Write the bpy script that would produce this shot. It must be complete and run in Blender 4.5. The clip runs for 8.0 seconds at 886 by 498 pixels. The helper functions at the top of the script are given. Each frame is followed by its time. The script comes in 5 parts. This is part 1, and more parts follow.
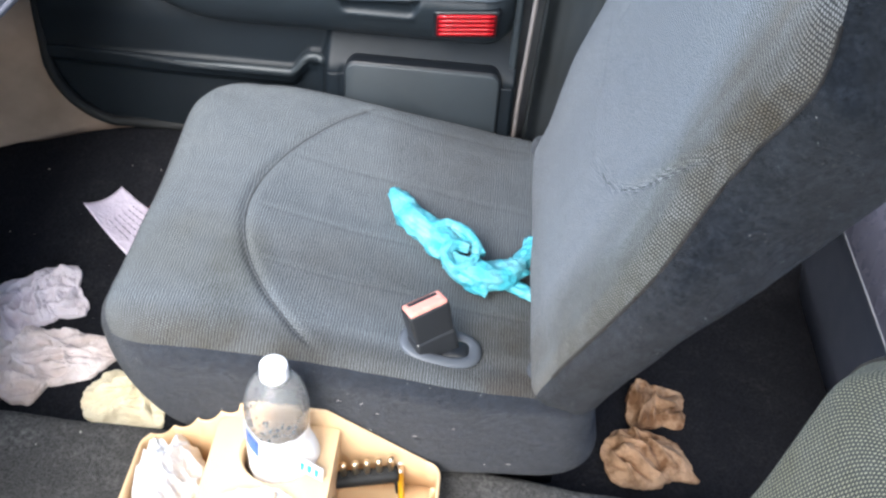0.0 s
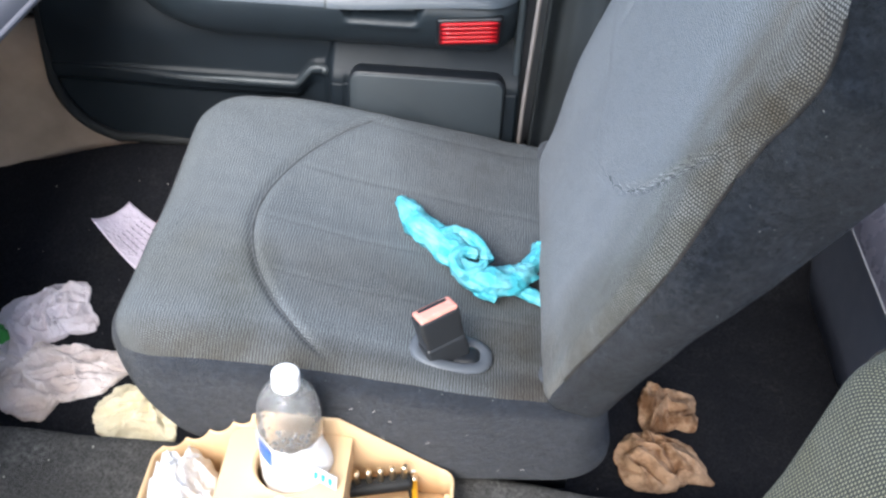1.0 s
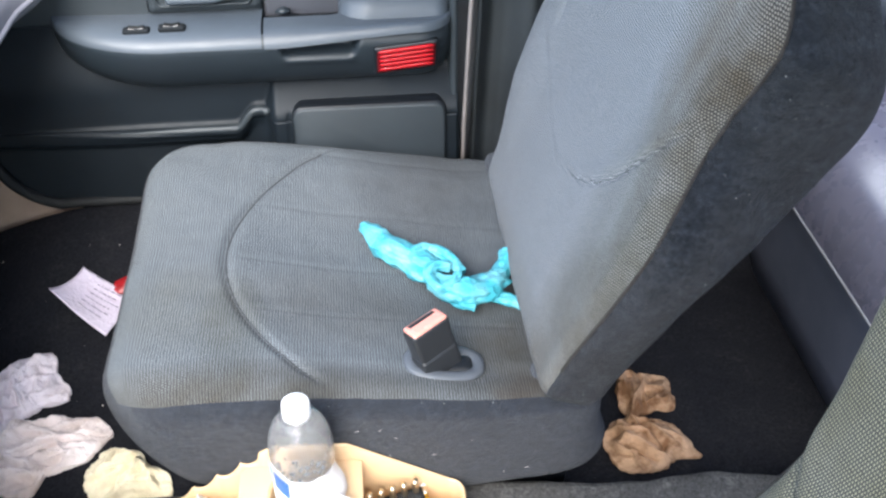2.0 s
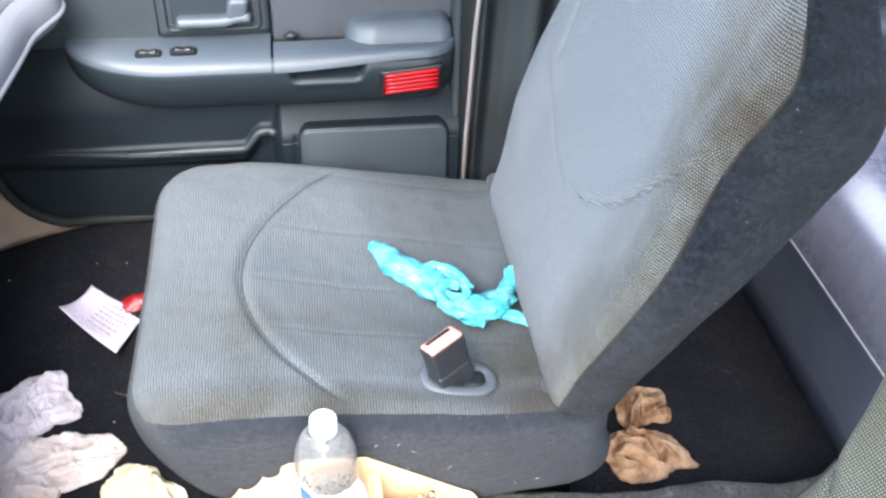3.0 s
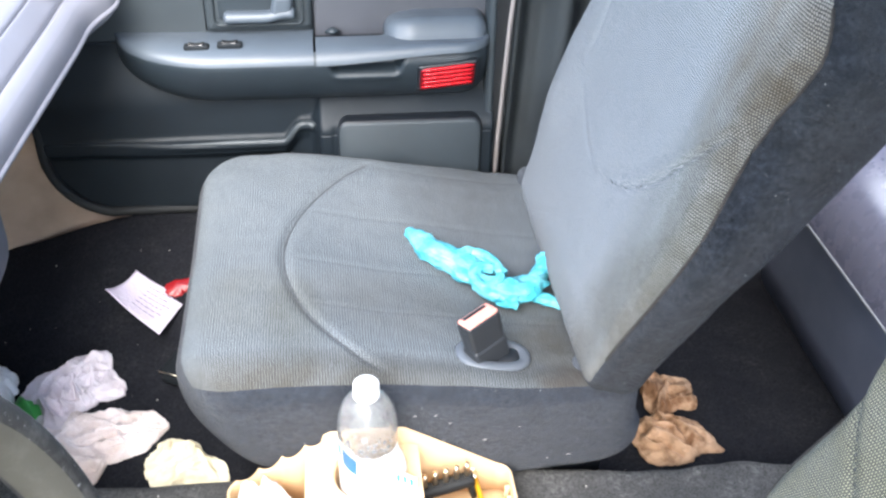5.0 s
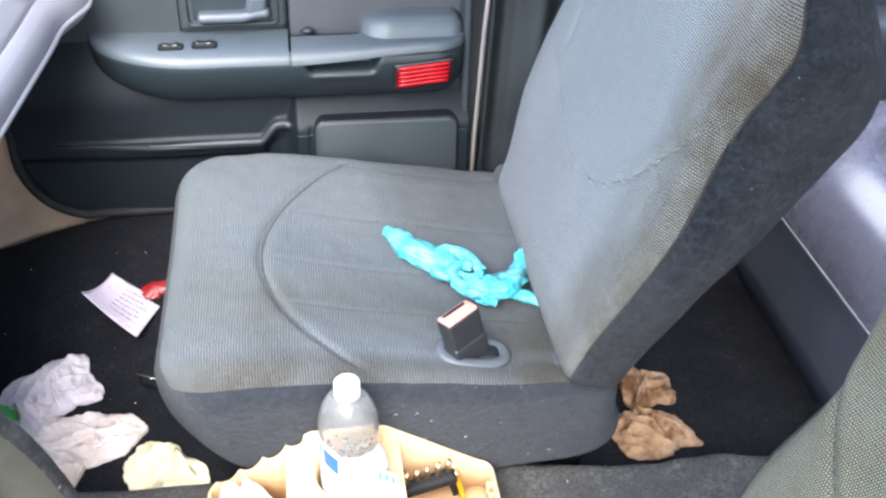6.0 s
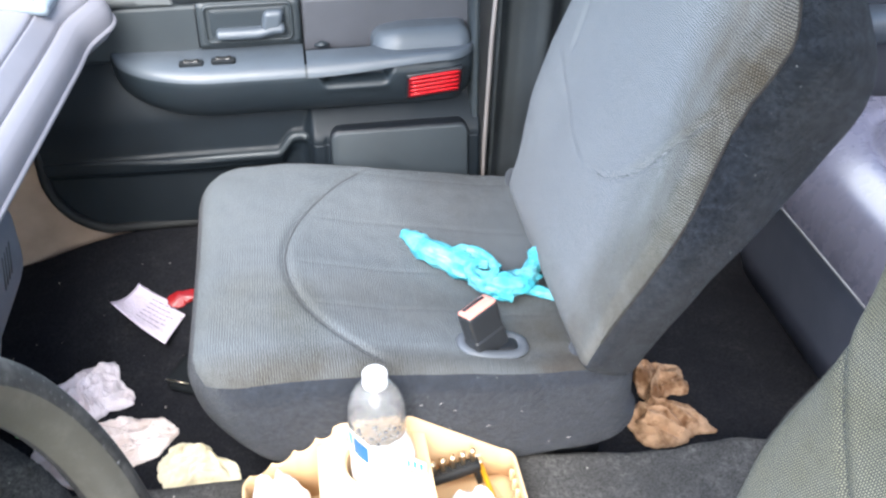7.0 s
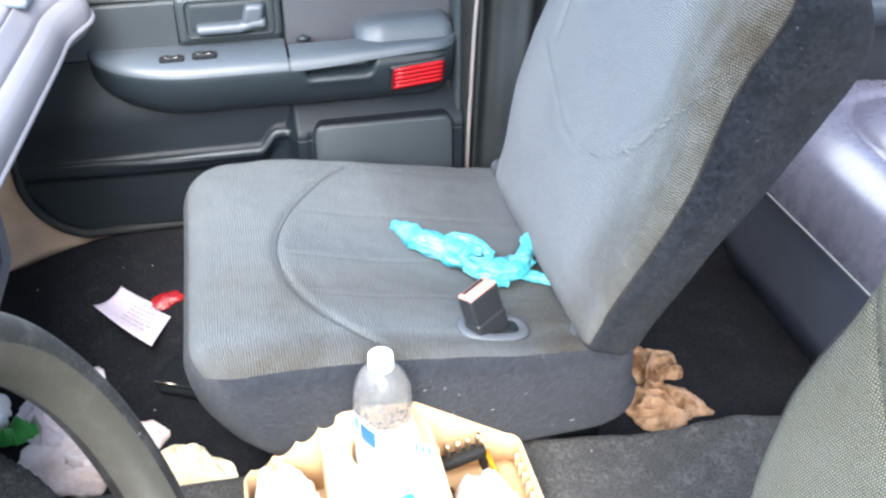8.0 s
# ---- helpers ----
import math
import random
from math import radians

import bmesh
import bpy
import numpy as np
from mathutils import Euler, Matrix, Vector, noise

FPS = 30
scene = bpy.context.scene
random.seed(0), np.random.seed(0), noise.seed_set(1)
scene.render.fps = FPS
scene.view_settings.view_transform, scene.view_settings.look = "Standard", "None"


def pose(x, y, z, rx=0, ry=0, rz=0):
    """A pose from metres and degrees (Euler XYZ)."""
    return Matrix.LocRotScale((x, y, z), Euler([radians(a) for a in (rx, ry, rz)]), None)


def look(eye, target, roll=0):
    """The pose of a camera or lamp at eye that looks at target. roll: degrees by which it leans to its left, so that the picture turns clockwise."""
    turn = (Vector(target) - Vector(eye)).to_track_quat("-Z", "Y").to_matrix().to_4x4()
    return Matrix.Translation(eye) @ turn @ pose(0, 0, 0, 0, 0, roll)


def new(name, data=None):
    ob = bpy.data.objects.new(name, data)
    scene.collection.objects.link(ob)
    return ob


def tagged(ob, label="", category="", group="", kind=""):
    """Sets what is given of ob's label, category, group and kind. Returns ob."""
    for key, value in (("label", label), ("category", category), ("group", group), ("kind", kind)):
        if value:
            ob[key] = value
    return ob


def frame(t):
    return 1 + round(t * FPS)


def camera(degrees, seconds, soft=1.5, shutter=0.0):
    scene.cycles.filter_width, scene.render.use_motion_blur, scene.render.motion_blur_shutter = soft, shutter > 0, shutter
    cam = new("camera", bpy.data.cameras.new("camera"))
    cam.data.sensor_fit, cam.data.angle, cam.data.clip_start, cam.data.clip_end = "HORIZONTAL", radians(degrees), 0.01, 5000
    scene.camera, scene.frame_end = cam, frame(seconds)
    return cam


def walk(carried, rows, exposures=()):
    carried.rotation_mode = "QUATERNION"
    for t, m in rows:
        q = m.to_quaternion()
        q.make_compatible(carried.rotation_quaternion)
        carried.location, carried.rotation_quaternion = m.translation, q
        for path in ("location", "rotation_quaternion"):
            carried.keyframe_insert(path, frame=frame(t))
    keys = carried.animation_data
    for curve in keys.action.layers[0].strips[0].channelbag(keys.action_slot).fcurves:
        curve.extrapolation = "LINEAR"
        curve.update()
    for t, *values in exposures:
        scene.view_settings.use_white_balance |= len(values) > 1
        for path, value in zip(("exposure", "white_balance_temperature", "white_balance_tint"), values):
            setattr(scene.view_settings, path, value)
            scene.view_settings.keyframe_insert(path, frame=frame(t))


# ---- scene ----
cam = camera(48.1, 8.0, 2.45)
PATH = [
    (0, (0.1847, -0.5314, 1.1394), (0.1480, 1.1005, -0.2765), 4.60),
    (0.2, (0.1777, -0.5438, 1.1377), (0.1355, 1.0816, -0.1913), 4.22),
    (0.5, (0.1782, -0.5465, 1.1383), (0.1004, 1.1232, -0.2290), 3.80),
    (1, (0.1814, -0.5378, 1.1318), (0.1307, 1.1124, -0.2614), 3.00),
    (1.2, (0.1828, -0.5601, 1.1372), (0.1050, 1.0375, -0.2235), 1.70),
    (1.5, (0.1512, -0.5756, 1.1459), (0.1242, 1.0886, -0.2300), 3.50),
    (1.7, (0.1210, -0.5832, 1.1254), (0.1717, 1.1254, -0.1944), 1.80),
    (2.8, (0.0270, -0.5702, 1.1480), (0.3132, 1.1027, -0.1868), 0.30),
    (3, (0.0130, -0.6016, 1.1632), (0.2646, 1.1005, -0.1415), 1.40),
    (3.2, (0.0012, -0.6327, 1.1654), (0.1995, 1.0411, -0.0872), 1.79),
    (3.5, (-0.0065, -0.6534, 1.1545), (0.1447, 1.0811, -0.1242), 2.10),
    (4, (-0.0162, -0.6761, 1.1459), (0.1577, 1.0757, -0.1069), 1.90),
    (4.5, (-0.0238, -0.6761, 1.1448), (0.1620, 1.0714, -0.1112), 1.50),
    (5.8, (-0.0265, -0.6808, 1.1348), (0.2422, 0.9942, -0.0689), 1.59),
    (6, (-0.0292, -0.6804, 1.1372), (0.2452, 1.0595, -0.1145), 1.60),
    (6.2, (-0.0233, -0.6965, 1.1623), (0.2209, 0.9907, -0.0638), 0.91),
    (6.5, (-0.0389, -0.7214, 1.1686), (0.2203, 1.0130, -0.0918), 1.10),
    (6.8, (-0.0388, -0.7271, 1.1558), (0.2421, 0.9611, -0.0612), 0.90),
    (7, (-0.0605, -0.7420, 1.1394), (0.2128, 1.0260, -0.0702), -0.20),
    (7.2, (-0.0817, -0.7398, 1.1304), (0.1943, 0.9934, -0.0228), -0.27),
    (7.5, (-0.1253, -0.7776, 1.0876), (0.1890, 1.0487, -0.0216), -0.60),
    (7.8, (-0.1271, -0.7505, 1.0837), (0.1937, 0.9756, -0.0685), -0.58),
    (8, (-0.1231, -0.7506, 1.0800), (0.2549, 1.0325, -0.0799), -0.30),
]
walk(cam, [(t, look(eye, target, roll)) for t, eye, target, roll in PATH], [(0, 2.25, 6700, 9), (1.5, 2.12, 6700, 9), (3, 2.68, 6700, 9), (3.5, 2.8, 6700, 9), (4.5, 2.78, 6700, 9), (6.5, 2.55, 6700, 9), (7.5, 2.7, 6700, 9), (8, 2.75, 6700, 9)])

# ---- light ----
world = bpy.data.worlds.new("sky")
scene.world = world
world.use_nodes = True
wn = world.node_tree.nodes
sky = wn.new("ShaderNodeTexSky")
sky.sky_type = "NISHITA"
sky.sun_disc = False
sky.sun_elevation = radians(45)
sky.sun_rotation = radians(193)
sky.air_density, sky.dust_density, sky.ozone_density = 1.0, 1.0, 1.0
wn["Background"].inputs["Strength"].default_value = 0.15
world.node_tree.links.new(sky.outputs[0], wn["Background"].inputs["Color"])
sun = new("sun", bpy.data.lights.new("sun", "SUN"))
sun.data.energy, sun.data.angle, sun.data.color = 1.8, radians(40), (1.0, 0.985, 0.97)
sun.matrix_world = look((-0.8, -3.6, 3.6), (0, 0, 0))

# lamp added in the windscreen opening, besides the sky, to lift the backrest
glass_fill = new("windscreen_fill_light", bpy.data.lights.new("windscreen_fill_light", "AREA"))
glass_fill.data.shape, glass_fill.data.size, glass_fill.data.size_y = "RECTANGLE", 1.3, 0.5
glass_fill.data.energy, glass_fill.data.color = 2.8, (0.86, 0.92, 1.0)
glass_fill.matrix_world = look((-0.48, 0.05, 1.06), (0.52, 0.15, 0.74))

# lamp added at the rear side window beyond the bench, for the bench's highlight
side_fill = new("side_window_fill_light", bpy.data.lights.new("side_window_fill_light", "AREA"))
side_fill.data.shape, side_fill.data.size, side_fill.data.size_y = "RECTANGLE", 0.46, 0.42
side_fill.data.energy, side_fill.data.color = 0.65, (0.90, 0.93, 1.0)
side_fill.matrix_world = look((0.74, 0.90, 0.90), (0.80, 0.20, 0.30))


# ---- materials ----
def mat(name, color, rough=0.6, metal=0.0, spec=0.5):
    m = bpy.data.materials.new(name)
    m.use_nodes = True
    b = m.node_tree.nodes["Principled BSDF"]
    b.inputs["Base Color"].default_value = (*color, 1)
    b.inputs["Roughness"].default_value = rough
    b.inputs["Metallic"].default_value = metal
    b.inputs["Specular IOR Level"].default_value = spec
    return m


class Graph:
    """Short hand for wiring a material's nodes."""

    def __init__(self, m):
        self.t = m.node_tree
        self.b = self.t.nodes["Principled BSDF"]
        self.co = self.t.nodes.new("ShaderNodeTexCoord").outputs["Object"]

    def put(self, kind, **ins):
        n = self.t.nodes.new(kind)
        for k, v in ins.items():
            self.set(n.inputs[k.replace("_", " ")], v)
        return n

    def set(self, socket, v):
        if isinstance(v, bpy.types.NodeSocket):
            self.t.links.new(v, socket)
        else:
            socket.default_value = v

    def math(self, op, a, b=0.0, c=0.0):
        n = self.t.nodes.new("ShaderNodeMath")
        n.operation = op
        for s, v in zip(n.inputs, (a, b, c)):
            self.set(s, v)
        return n.outputs[0]

    def noise(self, scale, detail=4.0, rough=0.55, vec=None):
        return self.put("ShaderNodeTexNoise", Vector=vec or self.co, Scale=scale, Detail=detail, Roughness=rough).outputs["Fac"]

    def ramp(self, fac, a, b, ca=(0, 0, 0), cb=(1, 1, 1)):
        n = self.t.nodes.new("ShaderNodeValToRGB")
        n.color_ramp.elements[0].position, n.color_ramp.elements[1].position = a, b
        n.color_ramp.elements[0].color, n.color_ramp.elements[1].color = (*ca, 1), (*cb, 1)
        self.set(n.inputs[0], fac)
        return n.outputs[0]

    def mix(self, fac, a, b, blend="MIX"):
        n = self.t.nodes.new("ShaderNodeMix")
        n.data_type, n.blend_type = "RGBA", blend
        self.set(n.inputs[0], fac)
        for i, v in ((6, a), (7, b)):
            self.set(n.inputs[i], (*v, 1) if isinstance(v, tuple) else v)
        return n.outputs[2]

    def axes(self):
        n = self.t.nodes.new("ShaderNodeSeparateXYZ")
        self.set(n.inputs[0], self.co)
        return n.outputs

    def blob(self, centre, radii):
        """1 at the centre of an ellipsoid, 0 past its edge."""
        s = self.axes()
        total = 0.0
        for o, c, r in zip(s, centre, radii):
            d = self.math("DIVIDE", self.math("SUBTRACT", o, c), r)
            total = self.math("MULTIPLY_ADD", d, d, total)
        return self.math("SUBTRACT", 1.0, self.math("MINIMUM", total, 1.0))

    def bump(self, height, strength=0.3, dist=0.002):
        n = self.put("ShaderNodeBump", Height=height, Strength=strength, Distance=dist)
        self.set(self.b.inputs["Normal"], n.outputs[0])

    def color(self, c):
        self.set(self.b.inputs["Base Color"], c)

    def rough(self, r):
        self.set(self.b.inputs["Roughness"], r)


def plain(name, color, rough=0.55, grain=900.0, depth=0.25, vary=0.25, spec=0.5, dust=0.0):
    """Moulded plastic, vinyl or paint: fine grain, faint cloudy wear and dust."""
    m = mat(name, color, rough, 0.0, spec)
    g = Graph(m)
    big = g.noise(9.0, 6.0)
    dark = tuple(c * (1 - vary) for c in color)
    light = tuple(min(1.0, c * (1 + vary)) for c in color)
    c = g.mix(g.ramp(big, 0.3, 0.7), dark, light)
    if dust:
        c = g.mix(g.math("MULTIPLY", g.ramp(g.noise(38.0, 8.0, 0.7), 0.48, 0.75), dust), c, (0.4, 0.38, 0.34))
    g.color(c)
    g.rough(g.math("MULTIPLY_ADD", g.noise(30.0, 5.0), 0.25, rough - 0.12))
    if depth:
        g.bump(g.noise(grain, 2.0), depth, 0.0006)
    return m


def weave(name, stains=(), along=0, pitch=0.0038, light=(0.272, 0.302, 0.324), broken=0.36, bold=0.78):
    """Coarse upholstery cloth: pale flecks on charcoal, in staggered rows, with tints for soaked-in stains and for
    shade.
    """
    m = mat(name, (0.1, 0.1, 0.1), 0.92, 0.0, 0.2)
    g = Graph(m)
    flat = g.t.nodes.new("ShaderNodeUVMap")
    flat.uv_map = "cloth"
    n = g.t.nodes.new("ShaderNodeSeparateXYZ")
    g.set(n.inputs[0], flat.outputs[0])
    s = n.outputs
    warp = g.math("MULTIPLY_ADD", g.noise(190.0, 2.0), 2.8, g.math("MULTIPLY", g.noise(25.0, 2.0), 2.0))
    u = g.math("SINE", g.math("MULTIPLY_ADD", s[along], math.pi / pitch, warp))
    v = g.math("SINE", g.math("MULTIPLY_ADD", s[1 - along], 2 * math.pi / (0.85 * pitch), warp))
    # ribs across the seat, broken into flecks that are staggered from rib to rib
    stagger = g.math("MULTIPLY_ADD", g.math("MULTIPLY", g.math("SIGN", u), v), broken, 1 - broken)
    fleck = g.math("MULTIPLY", g.math("ABSOLUTE", u), stagger)
    fl = g.ramp(fleck, 0.26, 0.70)
    thread = g.noise(420.0, 2.0)
    lift = 1 + 2.6 * (0.78 - bold)
    base = g.mix(thread, (0.028 * lift, 0.032 * lift, 0.036 * lift), (0.064 * lift, 0.072 * lift, 0.079 * lift))
    c = g.mix(g.math("MULTIPLY", fl, bold), base, light)
    g.set(g.b.inputs["Sheen Weight"], 0.04)
    g.set(g.b.inputs["Sheen Roughness"], 0.4)
    cloud = g.ramp(g.noise(7.0, 6.0, 0.6), 0.35, 0.75)
    c = g.mix(g.math("MULTIPLY", cloud, 0.10), c, (0.22, 0.215, 0.20))
    ragged = g.math("MULTIPLY_ADD", g.ramp(g.noise(18.0, 6.0, 0.6), 0.25, 0.75), 0.6, 0.4)
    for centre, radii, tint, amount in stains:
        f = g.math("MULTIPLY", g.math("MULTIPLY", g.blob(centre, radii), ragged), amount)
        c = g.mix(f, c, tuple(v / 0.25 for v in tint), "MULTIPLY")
    g.color(c)
    g.bump(g.math("MULTIPLY_ADD", fleck, 0.5, thread), 0.35, 0.0010)
    return m


def velour(name, color, contrast=1.0, sheen=0.16, fuzz=0.5):
    """Napped cloth with lint on it."""
    m = mat(name, color, 0.95, 0.0, 0.15)
    g = Graph(m)
    g.set(g.b.inputs["Sheen Weight"], sheen)
    g.set(g.b.inputs["Sheen Roughness"], fuzz)
    nap = g.noise(130.0, 8.0, 0.8)
    c = g.mix(g.ramp(nap, 0.36, 0.66), tuple(x * max(0.15, 1 - 0.5 * contrast) for x in color), tuple(x * (1 + 0.55 * contrast) for x in color))
    c = g.mix(g.math("MULTIPLY", g.ramp(g.noise(8.0, 5.0), 0.4, 0.75), 0.22 * contrast), c, tuple(x * 1.9 for x in color))
    c = g.mix(g.math("MULTIPLY", g.ramp(g.noise(34.0, 6.0, 0.7), 0.42, 0.62), 0.45 * contrast), c, tuple(x * 0.55 for x in color))
    lint = g.ramp(g.noise(300.0, 1.0), 0.775, 0.80)
    g.color(g.mix(g.math("MULTIPLY", lint, 0.5), c, (0.5, 0.5, 0.48)))
    g.bump(nap, 1.0, 0.006)
    return m


def carpet(name, color, dust=0.35, dust_color=(0.30, 0.29, 0.27)):
    m = mat(name, color, 1.0, 0.0, 0.1)
    g = Graph(m)
    pile = g.noise(320.0, 4.0, 0.8)
    c = g.mix(g.ramp(pile, 0.3, 0.75), tuple(x * 0.4 for x in color), tuple(x * 1.9 for x in color))
    d = g.math("MULTIPLY", g.ramp(g.noise(14.0, 9.0, 0.75), 0.45, 0.85), g.ramp(g.noise(150.0, 3.0), 0.4, 0.7))
    c = g.mix(g.math("MULTIPLY", d, dust), c, dust_color)
    g.color(c)
    g.bump(pile, 0.9, 0.005)
    return m


def cloth(name, color, stain, amount=0.6, scale=14.0, sharp=(0.45, 0.72)):
    """Used rag or tissue, thin, with soaked-in dirt; on the glove the second colour is painted highlights."""
    m = mat(name, color, 0.9, 0.0, 0.2)
    g = Graph(m)
    c = g.mix(g.math("MULTIPLY", g.ramp(g.noise(scale, 6.0, 0.6), *sharp), amount), color, stain)
    c = g.mix(g.math("MULTIPLY", g.ramp(g.noise(90.0, 4.0), 0.4, 0.8), 0.12), c, tuple(x * 0.6 for x in color))
    g.color(c)
    g.set(g.b.inputs["Subsurface Weight"], 0.08)
    g.set(g.b.inputs["Subsurface Radius"], (0.004, 0.004, 0.004))
    crease = g.math("ABSOLUTE", g.math("SUBTRACT", g.noise(55.0, 3.0, 0.5), 0.5))
    g.bump(g.math("MULTIPLY_ADD", crease, -3.0, g.math("MULTIPLY", g.noise(260.0, 5.0, 0.7), 0.25)), 0.6, 0.004)
    return m


